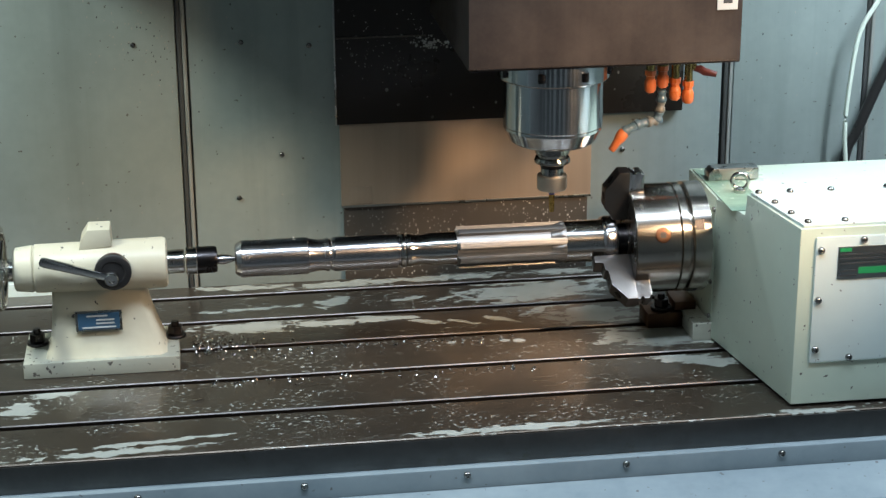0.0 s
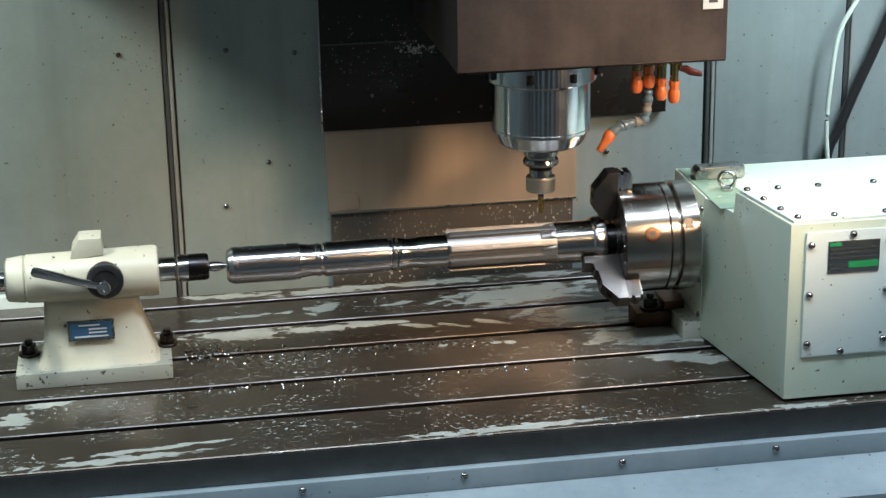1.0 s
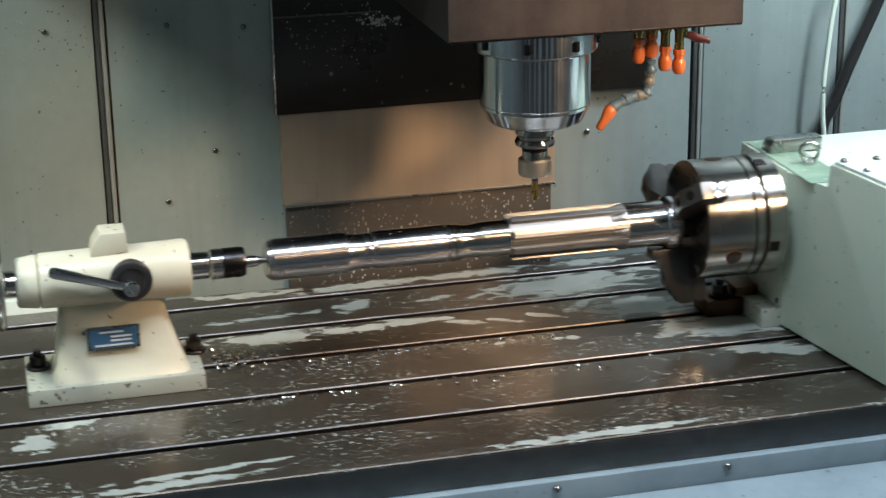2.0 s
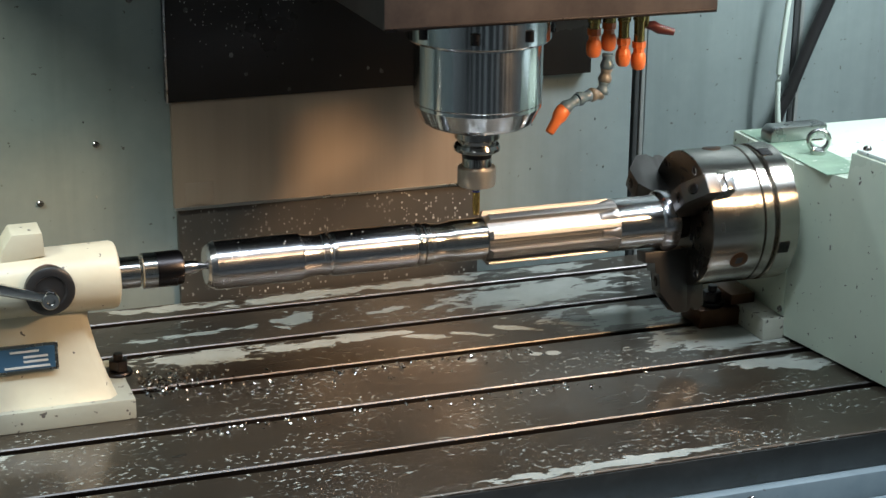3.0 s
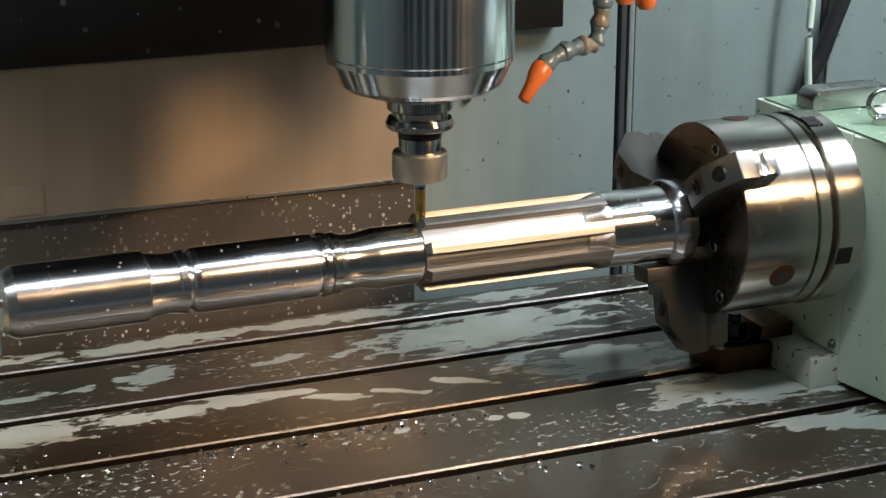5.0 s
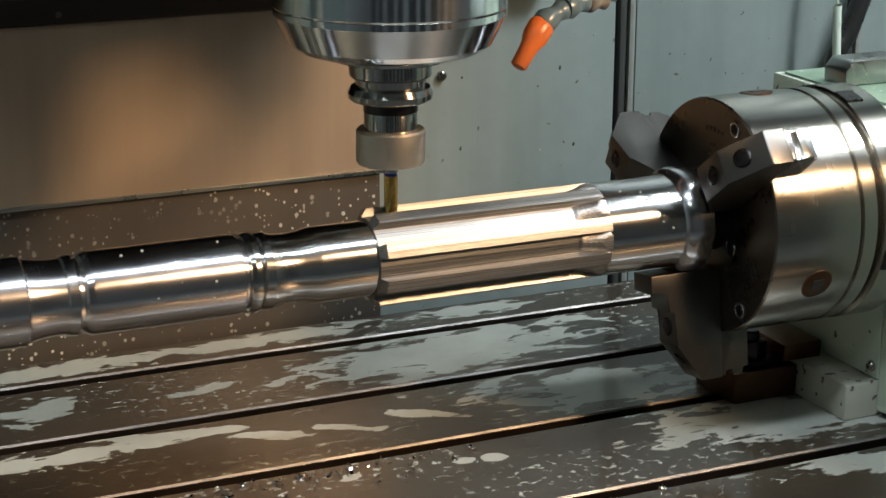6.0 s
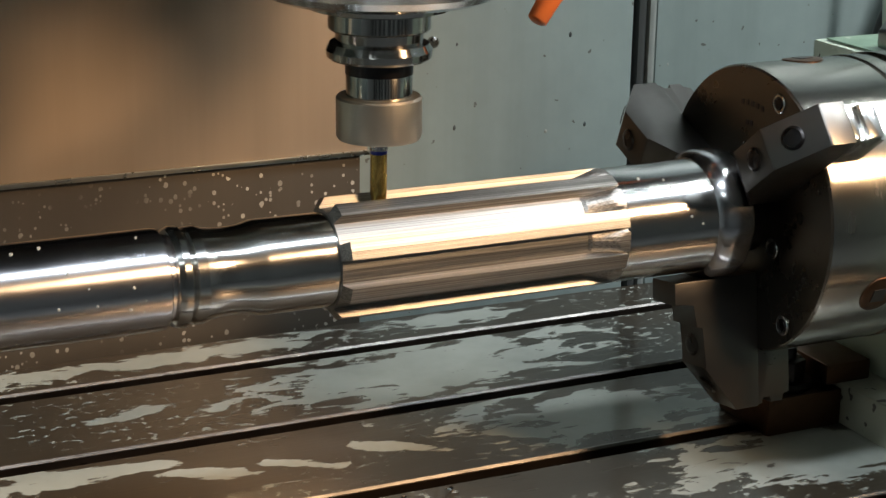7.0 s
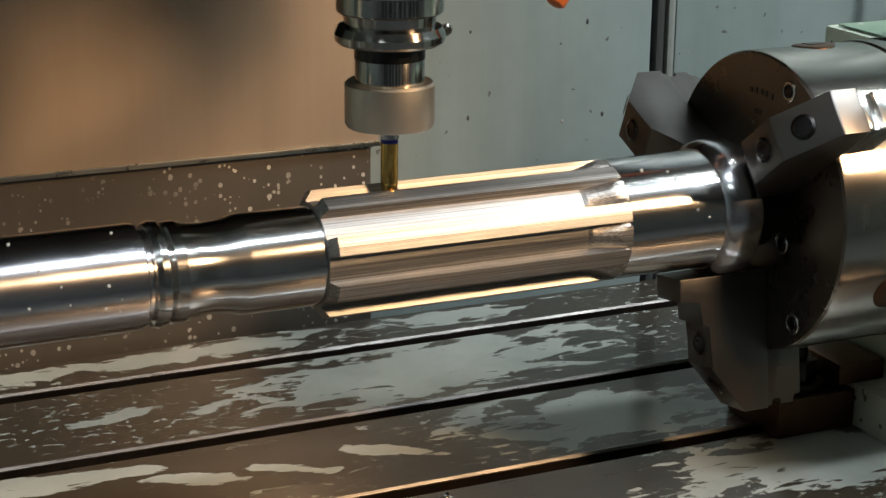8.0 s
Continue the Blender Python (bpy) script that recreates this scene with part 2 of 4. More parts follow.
# Dark iron that carries the shade inside the slots.
SLOT_SHADE = metal("shaded_slot_iron", (0.11, 0.085, 0.07), 0.42, (1, 30, 30), 0.5, 0.2, (0.02, 0.018, 0.016), relief=0.1)
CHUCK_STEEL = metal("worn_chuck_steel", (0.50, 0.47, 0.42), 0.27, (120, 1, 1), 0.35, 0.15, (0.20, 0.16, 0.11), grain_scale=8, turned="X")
# Face darker than the rim: its shaded, turned-away side is in the colour.
CHUCK_FACE_SHADED = metal("shaded_oily_chuck_face", (0.22, 0.195, 0.16), 0.30, (1, 1, 1), 0.4, 0.2, (0.08, 0.06, 0.04))
JAW_STEEL = metal("ground_jaw_steel", (0.15, 0.14, 0.13), 0.36, (1, 1, 4), 0.4, 0.1, (0.15, 0.13, 0.10), grain_scale=80, relief=0.04)
SPINDLE_STEEL = metal("spindle_steel", (0.60, 0.62, 0.63), 0.17, (1, 1, 60), 0.15, 0.06, (0.35, 0.32, 0.27), grain_scale=20, turned="Z")
HOLDER_STEEL = metal("tool_holder_steel", (0.45, 0.43, 0.40), 0.18, (1, 1, 100), 0.3, 0.0, grain_scale=14, turned="Z")
NUT_STEEL = metal("matt_nut_steel", (0.56, 0.52, 0.45), 0.42, (1, 1, 20), 0.15, 0.0, relief=0.05)
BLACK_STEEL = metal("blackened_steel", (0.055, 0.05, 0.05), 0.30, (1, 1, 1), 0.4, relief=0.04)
TIN = metal("gold_tool_coating", (0.72, 0.47, 0.14), 0.22, (1, 1, 30), 0.2)
RUST = metal("rusty_clamp_steel", (0.16, 0.085, 0.05), 0.40, (1, 1, 1), 0.6, 0.4, (0.06, 0.035, 0.025))
CHROME = metal("chromed_steel", (0.68, 0.67, 0.65), 0.16, (1, 1, 1), 0.15, 0.1, (0.25, 0.2, 0.15), relief=0.03)
BRASS = metal("oily_brass", (0.50, 0.36, 0.13), 0.26, (1, 1, 1), 0.5, 0.2)
HEAD_PAINT = paint("black_head_enamel", (0.020, 0.017, 0.017), 0.36, 0.75, 0.0, dirt_color=(0.075, 0.060, 0.050), scale=2.4, streak=0.5, gloss=0.25)
HOUSING = spattered("black_housing_sheet", (0.016, 0.013, 0.011), (0.16, 0.16, 0.145), 150, 0.04, 0.30)
PANEL = spattered("brushed_guard_sheet", (0.45, 0.345, 0.25), (0.5, 0.5, 0.45), 60, 0.0, 0.5, 0.35)
BAND = spattered("spattered_guard_band", (0.085, 0.072, 0.058), (0.55, 0.53, 0.47), 270, 0.32, 0.4, 0.2)
ORANGE = paint("orange_plastic", (0.62, 0.15, 0.035), 0.30, 0.5, 0.0, dirt_color=(0.35, 0.10, 0.03))
BLUE_PLASTIC = paint("blue_grey_plastic", (0.055, 0.12, 0.18), 0.28, 0.5, 0.0, dirt_color=(0.13, 0.15, 0.16))
GREY_PLASTIC = paint("milky_grey_plastic", (0.15, 0.16, 0.16), 0.30, 0.5, 0.0, dirt_color=(0.16, 0.13, 0.09))
BLACK_PLASTIC = paint("black_plastic", (0.018, 0.017, 0.017), 0.30, 0.3)
RED_BROWN = paint("dark_red_plastic", (0.09, 0.022, 0.018), 0.35, 0.4)
PALE_HOSE = paint("pale_green_hose", (0.62, 0.70, 0.60), 0.4, 0.2)
BLUE_PLATE = paint("blue_plate_print", (0.045, 0.11, 0.19), 0.3, 0.3)
PLATE_METAL = metal("plate_aluminium", (0.42, 0.44, 0.43), 0.3, (1, 1, 1), 0.3)
GREEN_PRINT = paint("green_print", (0.03, 0.33, 0.10), 0.4, 0.2)
WHITE_PRINT = paint("white_print", (0.6, 0.62, 0.6), 0.4, 0.2)
GREY_DROP = paint("coolant_drop", (0.34, 0.34, 0.31), 0.15, 0.2)
INK = paint("dark_print", (0.05, 0.055, 0.055), 0.4, 0.2)
BLUE_RING = paint("blue_band", (0.02, 0.03, 0.30), 0.3, 0.2)
GREEN_SLUDGE = paint("green_sludge", (0.30, 0.42, 0.30), 0.3, 0.9, 0.6, (0.55, 0.56, 0.48), (0.10, 0.16, 0.11), 3.0)
FLOOR_PAINT = paint("grey_floor_paint", (0.22, 0.22, 0.21), 0.5, 0.6)
SHOP_WALL = paint("shop_wall_paint", (0.50, 0.52, 0.50), 0.6, 0.3)
SCREW_STEEL = metal("screw_steel", (0.36, 0.35, 0.33), 0.22, (1, 1, 1), 0.4)


# ---- building helpers ----
def finish(bm, name, material, sharp=38):
    me = bpy.data.meshes.new(name)
    bmesh.ops.recalc_face_normals(bm, faces=bm.faces)
    bm.to_mesh(me)
    bm.free()
    me.polygons.foreach_set("use_smooth", [True] * len(me.polygons))
    me.set_sharp_from_angle(angle=radians(sharp))
    me.materials.append(material)
    return me


def part(name, bm, material, parent, label="", sharp=38):
    """One mesh part under a thing; its coordinates are those of the place."""
    ob = new(name, finish(bm, name, material, sharp) if isinstance(bm, bmesh.types.BMesh) else bm)
    if parent is not None:
        ob.parent = parent
        root = parent
        while root.parent is not None:
            root = root.parent
        ob.matrix_parent_inverse = Matrix.Translation(-root.location) if parent is root else Matrix.Identity(4)
    if label:
        ob["label"] = label
    return ob


def thing(name, base, label, category, group="", kind=""):
    ob = new(name)
    ob.empty_display_size = 0.02
    ob.location = base
    return tagged(ob, label, category, group, kind)


def whole(name, bm, material, label, category, group="", kind="", sharp=38):
    return tagged(new(name, finish(bm, name, material, sharp)), label, category, group, kind)


def add_box(bm, x0, x1, y0, y1, z0, z1, bevel=0.0, segments=2):
    vs = [bm.verts.new((x, y, z)) for x in (x0, x1) for y in (y0, y1) for z in (z0, z1)]
    fs = [bm.faces.new([vs[i] for i in q]) for q in ((0, 1, 3, 2), (4, 6, 7, 5), (0, 4, 5, 1), (2, 3, 7, 6), (0, 2, 6, 4), (1, 5, 7, 3))]
    if bevel:
        es = list({e for f in fs for e in f.edges})
        bmesh.ops.bevel(bm, geom=es, offset=bevel, segments=segments, profile=0.6, affect="EDGES")
    return bm


def boxes(*specs):
    bm = bmesh.new()
    for s in specs:
        add_box(bm, *s)
    return bm


def add_prism(bm, pts, place, depth, bevel=0.0):
    """A polygon in the plane (u, v), drawn out along w; place turns (u, v, w) into a point."""
    a = [bm.verts.new(place(u, v, 0.0)) for u, v in pts]
    b = [bm.verts.new(place(u, v, depth)) for u, v in pts]
    n = len(pts)
    fs = [bm.faces.new(a), bm.faces.new(b[::-1])]
    for i in range(n):
        fs.append(bm.faces.new((a[i], b[i], b[(i + 1) % n], a[(i + 1) % n])))
    if bevel:
        es = list({e for f in fs for e in f.edges})
        bmesh.ops.bevel(bm, geom=es, offset=bevel, segments=2, profile=0.6, affect="EDGES")
    return bm


def add_lathe(bm, profile, origin=(0, 0, 0), axis="x", seg=48, closed=False):
    """Turns (along, radius) pairs round an axis through origin."""
    o = Vector(origin)
    rings = []
    for a, r in profile:
        ring = []
        for i in range(seg):
            t = 2 * math.pi * i / seg
            c, s = r * math.cos(t), r * math.sin(t)
            p = {"x": (a, c, s), "y": (c, a, s), "z": (c, s, a)}[axis]
            ring.append(bm.verts.new(o + Vector(p)))
        rings.append(ring)
    pairs = list(zip(rings, rings[1:])) + ([(rings[-1], rings[0])] if closed else [])
    for r0, r1 in pairs:
        for i in range(seg):
            j = (i + 1) % seg
            bm.faces.new((r0[i], r0[j], r1[j], r1[i]))
    if not closed:
        bm.faces.new(rings[0][::-1])
        bm.faces.new(rings[-1])
    return bm


def lathe(profile, origin=(0, 0, 0), axis="x", seg=48, closed=False):
    return add_lathe(bmesh.new(), profile, origin, axis, seg, closed)


def add_tube(bm, pts, r, seg=12):
    """A round bar along a line of points; r is one radius or one for each point."""
    pts = [Vector(p) for p in pts]
    rr = r if isinstance(r, (list, tuple)) else [r] * len(pts)
    rings = []
    for i, p in enumerate(pts):
        d = (pts[min(i + 1, len(pts) - 1)] - pts[max(i - 1, 0)]).normalized()
        q = d.to_track_quat("Z", "Y").to_matrix()
        rings.append([bm.verts.new(p + q @ Vector((rr[i] * math.cos(2 * math.pi * k / seg), rr[i] * math.sin(2 * math.pi * k / seg), 0))) for k in range(seg)])
    for r0, r1 in zip(rings, rings[1:]):
        for i in range(seg):
            j = (i + 1) % seg
            bm.faces.new((r0[i], r0[j], r1[j], r1[i]))
    bm.faces.new(rings[0][::-1])
    bm.faces.new(rings[-1])
    return bm


def tube(pts, r, seg=12):
    return add_tube(bmesh.new(), pts, r, seg)


def arc_points(points, n=8):
    """A smooth line through the points."""
    p = [Vector(q) for q in points]
    p = [p[0] * 2 - p[1]] + p + [p[-1] * 2 - p[-2]]
    out = []
    for i in range(1, len(p) - 2):
        for k in range(n):
            t = k / n
            a, b, c, d = p[i - 1:i + 3]
            out.append(0.5 * ((2 * b) + (c - a) * t + (2 * a - 5 * b + 4 * c - d) * t * t + (3 * b - a - 3 * c + d) * t ** 3))
    out.append(p[-2])
    return out


def screw_mesh(r, h, axis="y"):
    """A round-headed socket screw; its head points to the negative side of the axis."""
    bm = bmesh.new()
    prof = [(0.0, r), (-h * 0.45, r), (-h * 0.85, r * 0.78), (-h, r * 0.45), (-h * 0.6, r * 0.38)]
    add_lathe(bm, prof, (0, 0, 0), axis, 14)
    return finish(bm, "screw", SCREW_STEEL)


SCREW_Y = screw_mesh(0.0055, 0.005, "y")
SCREW_X = screw_mesh(0.0045, 0.004, "x")


def place_part(name, me, parent, x, y, z, label="", rx=0, ry=0, rz=0):
    ob = part(name, me, None, parent, label)
    ob.matrix_basis = pose(x, y, z, rx, ry, rz)
    return ob


TABLE_THINGS = []
TURNING_THINGS = []
HEAD_THINGS = []


def hex_bolt(name, x, y, z, r, label, washer=True):
    """A clamping stud with nut and washer, standing on a clamp."""
    t = thing(name, (x, y, z), label, "bolt", "clamping bolts")
    if washer:
        part("washer", lathe([(0, r * 1.35), (0.003, r * 1.4), (0.005, r * 1.3)], (x, y, z), "z", 28), BLACK_STEEL, t)
    bm = bmesh.new()
    a = [(r * math.cos(math.pi / 3 * k + 0.35), r * math.sin(math.pi / 3 * k + 0.35)) for k in range(6)]
    add_prism(bm, a, lambda u, v, w: (x + u, y + v, z + 0.005 + w), r * 1.1, 0.0008)
    part("nut", bm, BLACK_STEEL, t)
    part("stud", lathe([(0, r * 0.5), (r * 1.7, r * 0.5), (r * 1.8, r * 0.42)], (x, y, z + 0.004), "z", 20), BLACK_STEEL, t)
    TABLE_THINGS.append(t)
    return t


# ---- setting ----
def shop():
    tagged(new("floor", finish(boxes((-4, 4, -4.5, 2, -1.0, -0.9)), "floor", FLOOR_PAINT)), "grey painted workshop floor", "floor", kind="structure")
    tagged(new("ceiling", finish(boxes((-4, 4, -4.5, 2, 3.0, 3.1)), "ceiling", SHOP_WALL)), "plain pale workshop ceiling", "ceiling", kind="structure")
    south = tagged(new("wall_south", finish(boxes((-4, 4, -4.7, -4.6, -0.9, 3)), "wall_south", SHOP_WALL)), "pale workshop wall with dark strips added for reflections", "wall", kind="structure")
    # dark strips out of view, added to give the spindle nose striped reflections
    for k in range(9):
        part("reflection_strip", boxes((-3.9 + 0.87 * k, -3.9 + 0.87 * k + (0.45 if k % 2 else 0.6), -4.6, -4.56, -0.88, 2.95)), INK, south, "unseen dark strip added for the steel to mirror")
    for n, s in (("wall_west", (-4.1, -4, -4.5, 2, -0.9, 3)),
                 ("wall_east", (4, 4.1, -4.5, 2, -0.9, 3)), ("wall_back", (-4, 4, 2, 2.1, -0.9, 3))):
        tagged(new(n, finish(boxes(s), n, SHOP_WALL)), "plain grey workshop wall", "wall", kind="structure")


def enclosure():
    """Grey-green sheet walls of the machine, in sheets with rubber seams between them."""
    w = tagged(new("wall_north", finish(boxes((-1.6, 1.6, 0.39, 0.42, -0.8, 1.5)), "wall_north", WALL_PAINT)),
               "grey-green enamelled sheet steel enclosure wall", "wall", kind="structure")
    for x0, x1 in ((-1.6, -0.580), (-0.560, 0.388), (0.410, 0.652), (0.668, 1.6)):
        part("panel", boxes((x0, x1, 0.370, 0.3895, -0.79, 1.49, 0.003)), WALL_PAINT, w)
    # Unseen sheet, added to keep the tube light off the upper back wall.
    tagged(new("roof", finish(boxes((-0.859, 0.34, -0.36, 0.362, 1.20, 1.23, 0.003)), "roof", WALL_PAINT)),
           "unseen grey-green sheet added overhead to shade the upper wall", "roof", kind="structure")
    # Baffle out of view, added so the left fill light leaves a slanting shadow.
    tagged(new("light_baffle", finish(boxes((-0.875, -0.860, -0.36, 0.362, 0.70, 1.49, 0.003)), "light_baffle", WALL_PAINT)),
           "unseen grey-green baffle added to cast a slanting shadow on the wall", "wall", kind="structure")
    for x in (-0.571, 0.399, 0.660):
        part("seam", boxes((x - 0.007, x + 0.001, 0.369, 0.389, -0.79, 1.49, 0.003)), SEAM_DARK, w, "dark rubber sealing strip")
        part("seam", boxes((x + 0.0015, x + 0.0085, 0.366, 0.389, -0.79, 1.49, 0.003)), SEAM_LIGHT, w, "rounded edge of the wall sheet")
    for x, z in ((-0.352, 0.426), (-0.405, 0.232), (0.208, 0.213), (-0.469, 0.436), (-0.652, 0.438), (-0.483, 0.156)):
        bm = lathe([(0.0, 0.0045), (-0.003, 0.0045), (-0.0045, 0.0028)], (x, 0.37, z), "y", 14)
        part("screw", bm, SCREW_STEEL, w, "small wall screw")
    # dried drops and dark specks on the sheets
    rnd = random.Random(21)
    for material, label, spots in ((GREY_DROP, "white drops of dried coolant", 110), (INK, "small dark specks", 46)):
        bm = bmesh.new()
        for k in range(spots):
            if k % 3:
                x, z = rnd.gauss(-0.62, 0.06), rnd.gauss(0.44, 0.05)
            else:
                x, z = rnd.choice((rnd.uniform(-0.95, -0.33), rnd.uniform(0.16, 0.39), rnd.uniform(0.42, 0.64))), rnd.uniform(0.12, 0.60)
            if abs(x + 0.571) < 0.014:
                continue
            m = Matrix.Translation((x, 0.370, z)) @ Matrix.Diagonal((1, 0.4, rnd.uniform(1.0, 1.9), 1))
            bmesh.ops.create_icosphere(bm, subdivisions=1, radius=rnd.uniform(0.0007, 0.0016), matrix=m)
        tagged(part("spatter", bm, material, w, label), kind="stuff")
    for n, x in (("wall_left", -1.58), ("wall_right", 1.15)):
        tagged(new(n, finish(boxes((x - 0.015, x + 0.015, -0.75, 0.3645, -0.8, 1.5, 0.004)), n, WALL_PAINT)),
               "grey-green enamelled side wall of the machine", "wall", kind="structure")
    tagged(new("machine_bed", finish(boxes((-1.3, 1.1, -0.46, 0.36, -0.8, -0.17, 0.01)), "machine_bed", APRON)),
           "blue-grey machine bed below the table", "machine bed", kind="structure")


def guard():
    g = thing("column_guard", (0, 0.36, -0.17), "brushed sheet guard with spattered dark foot behind the table", "guard")
    part("sheet", boxes((-0.303, 0.148, 0.356, 0.3695, 0.134, 0.2850, 0.001)), PANEL, g, "brownish brushed steel sheet")
    part("lip", boxes((-0.304, 0.149, 0.3535, 0.3558, 0.1325, 0.1362, 0.0006)), PLATE_METAL, g, "bright folded sheet edge")
    part("patch", boxes((-0.2885, -0.2495, 0.3545, 0.3558, 0.1395, 0.1705, 0.0004)), PANEL, g, "small rectangular cover patch")
    part("foot", boxes((-0.299, 0.143, 0.359, 0.3695, -0.17, 0.1320, 0.001)), BAND, g, "dark band with white coolant drops")
    h = thing("column_housing", (0, 0.36, 0.286), "black sheet steel column housing with coolant spatter", "housing")
    part("cover", boxes((-0.310, 0.312, 0.3505, 0.3695, 0.286, 1.4, 0.002)), HOUSING, h)
    part("seam", boxes((-0.309, -0.15, 0.3482, 0.3502, 0.439, 0.442, 0.0006)), BAND, h, "wet joint beaded with drops")
    part("edge", boxes((-0.3115, -0.3085, 0.3482, 0.3502, 0.286, 1.4, 0.0006)), PLATE_METAL, h, "bare metal edge")
    # drops clinging to the housing
    rnd = random.Random(4)
    bm = bmesh.new()
    for _ in range(120):
        x = rnd.gauss(-0.225, 0.05) if rnd.random() < 0.7 else rnd.uniform(-0.3, -0.14)
        z = rnd.gauss(0.42, 0.03)
        if not -0.30 < x < -0.13 or z < 0.30:
            continue
        r = rnd.uniform(0.0004, 0.0011)
        bmesh.ops.create_icosphere(bm, subdivisions=1, radius=r, matrix=Matrix.Translation((x, 0.3502, z)) @ Matrix.Diagonal((1, 0.5, 1.2, 1)))
    for _ in range(60):
        x = rnd.gauss(-0.14, 0.02)
        z = 0.425 + rnd.gauss(0, 0.006)
        bmesh.ops.create_icosphere(bm, subdivisions=1, radius=rnd.uniform(0.001, 0.0028), matrix=Matrix.Translation((x, 0.3500, z)) @ Matrix.Diagonal((1, 0.6, 1, 1)))
    tagged(part("spatter", bm, GREY_DROP, h, "white drops of coolant"), kind="stuff")


# ---- table ----
def lip_bmesh(y, x, length):
    """Worn chamfer along the back lip of a slot."""
    bm = bmesh.new()
    add_prism(bm, [(y - 0.0002, -0.0013), (y + 0.0010, 0.0003), (y + 0.0022, 0.0003), (y + 0.0022, -0.0010), (y + 0.0006, -0.0018)], lambda u, v, w: (x + w, u, v), length)
    return bm


def work_table():
    x0, x1 = -1.25, 0.95
    t = thing("milling_table", (-0.1, 0.0, -0.06), "wet cast iron machine table with five T-slots and milky coolant puddles", "machine table")
    half, neck, foot, deep = 0.0078, 0.016, 0.014, 0.030
    pts = [(-0.336, -0.045), (-0.336, -0.0015), (-0.3345, 0.0)]
    for y in SLOTS:
        pts += [(y - half, 0.0), (y - half, -neck), (y - foot, -neck), (y - foot, -deep), (y + foot, -deep), (y + foot, -neck), (y + half, -neck), (y + half, -0.0011), (y + half + 0.0011, 0.0)]
    pts += [(0.3485, 0.0), (0.350, -0.002), (0.350, -0.045)]
    bm = bmesh.new()
    add_prism(bm, pts, lambda u, v, w: (x0 + w, u, v), x1 - x0)
    part("table_top", bm, WET, t, sharp=25)
    part("front_face", boxes((x0, x1, -0.3385, -0.3365, -0.045, -0.003, 0.0006)), TABLE_SIDE, t, "dark bare iron front face")
    part("lower_body", boxes((x0 + 0.02, x1 - 0.02, -0.329, 0.34, -0.165, -0.0455)), TABLE_SIDE, t)
    # rubbed edges of the slots; paler steel stands in for their lamp glint
    for y in SLOTS:
        part("slot_edge", lip_bmesh(y + half, x0 + 0.001, x1 - x0 - 0.002), SLOT_STEEL, t, "rubbed slot edge, its lamp glint helped by paler steel", 20)
        # flank and bed get a dark colour in place of slot shadow
        part("slot_flank", boxes((x0 + 0.001, x1 - 0.001, y + half - 0.0005, y + half + 0.001, -0.0155, -0.0019)), SLOT_SHADE, t, "slot flank, shade put into its dark colour")
        part("slot_bed", boxes((x0 + 0.001, x1 - 0.001, y - half - 0.003, y + half + 0.003, -0.0296, -0.0205)), SLOT_SHADE, t, "slot bed, darkened to stand for shade")
    part("screw_strip", boxes((x0, x1, -0.352, -0.331, -0.083, -0.0458, 0.002)), APRON, t, "blue-grey strip with screws")
    bm = bmesh.new()
    add_prism(bm, [(-0.353, -0.078), (-0.353, -0.084), (-0.352, -0.16), (-0.44, -0.16), (-0.446, -0.155), (-0.446, -0.100), (-0.440, -0.094)], lambda u, v, w: (x0 + w, u, v), x1 - x0)
    part("trough_ledge", bm, APRON, t, "wet pale blue-grey coolant ledge", sharp=20)
    for k in range(8):
        place_part("screw", SCREW_Y, t, -0.90 + 0.2375 * k, -0.352, -0.0565)
    TABLE_THINGS.append(t)


def chips():
    """Curled steel chips heaped at the tailstock's foot and strewn along the slots."""
    rnd = random.Random(11)
    bm = bmesh.new()
    for k in range(560):
        if k < 270:
            x, y = -0.575 + abs(rnd.gauss(0, 0.05)), rnd.gauss(0.065, 0.022)
        elif k < 430:
            x, y = rnd.uniform(-0.56, -0.05), 0.040 - rnd.random() ** 2 * 0.05
        else:
            x, y = -0.55 + rnd.random() ** 1.4 * 0.6, -0.088 - rnd.random() ** 2 * 0.03
        s = rnd.uniform(0.0015, 0.0045)
        m = Matrix.Translation((x, y, s * 0.35)) @ Euler((rnd.uniform(0, 3), rnd.uniform(-0.6, 0.6), rnd.uniform(0, 6.3))).to_matrix().to_4x4()
        w = s * 0.28
        prev = None
        for i in range(4):
            a = -0.9 + 0.6 * i
            p = [bm.verts.new(m @ Vector((s * math.sin(a), yy, s * (1 - math.cos(a)) * 0.9))) for yy in (-w, w)]
            if prev:
                bm.faces.new((prev[0], prev[1], p[1], p[0]))
            prev = p
    t = whole("metal_chips", bm, CHROME, "small curled steel chips on the wet table", "metal chips", kind="stuff")
    TABLE_THINGS.append(t)
    bm = bmesh.new()
    for x, y, a in ((-0.575, -0.152, 0.5), (-0.568, -0.150, 0.9)):
        add_box(bm, x - 0.005, x + 0.005, y - 0.0012, y + 0.0012, 0.0, 0.002)
    TABLE_THINGS.append(whole("loose_chip", bm, CHROME, "single bright chip lying on the table", "metal chip"))


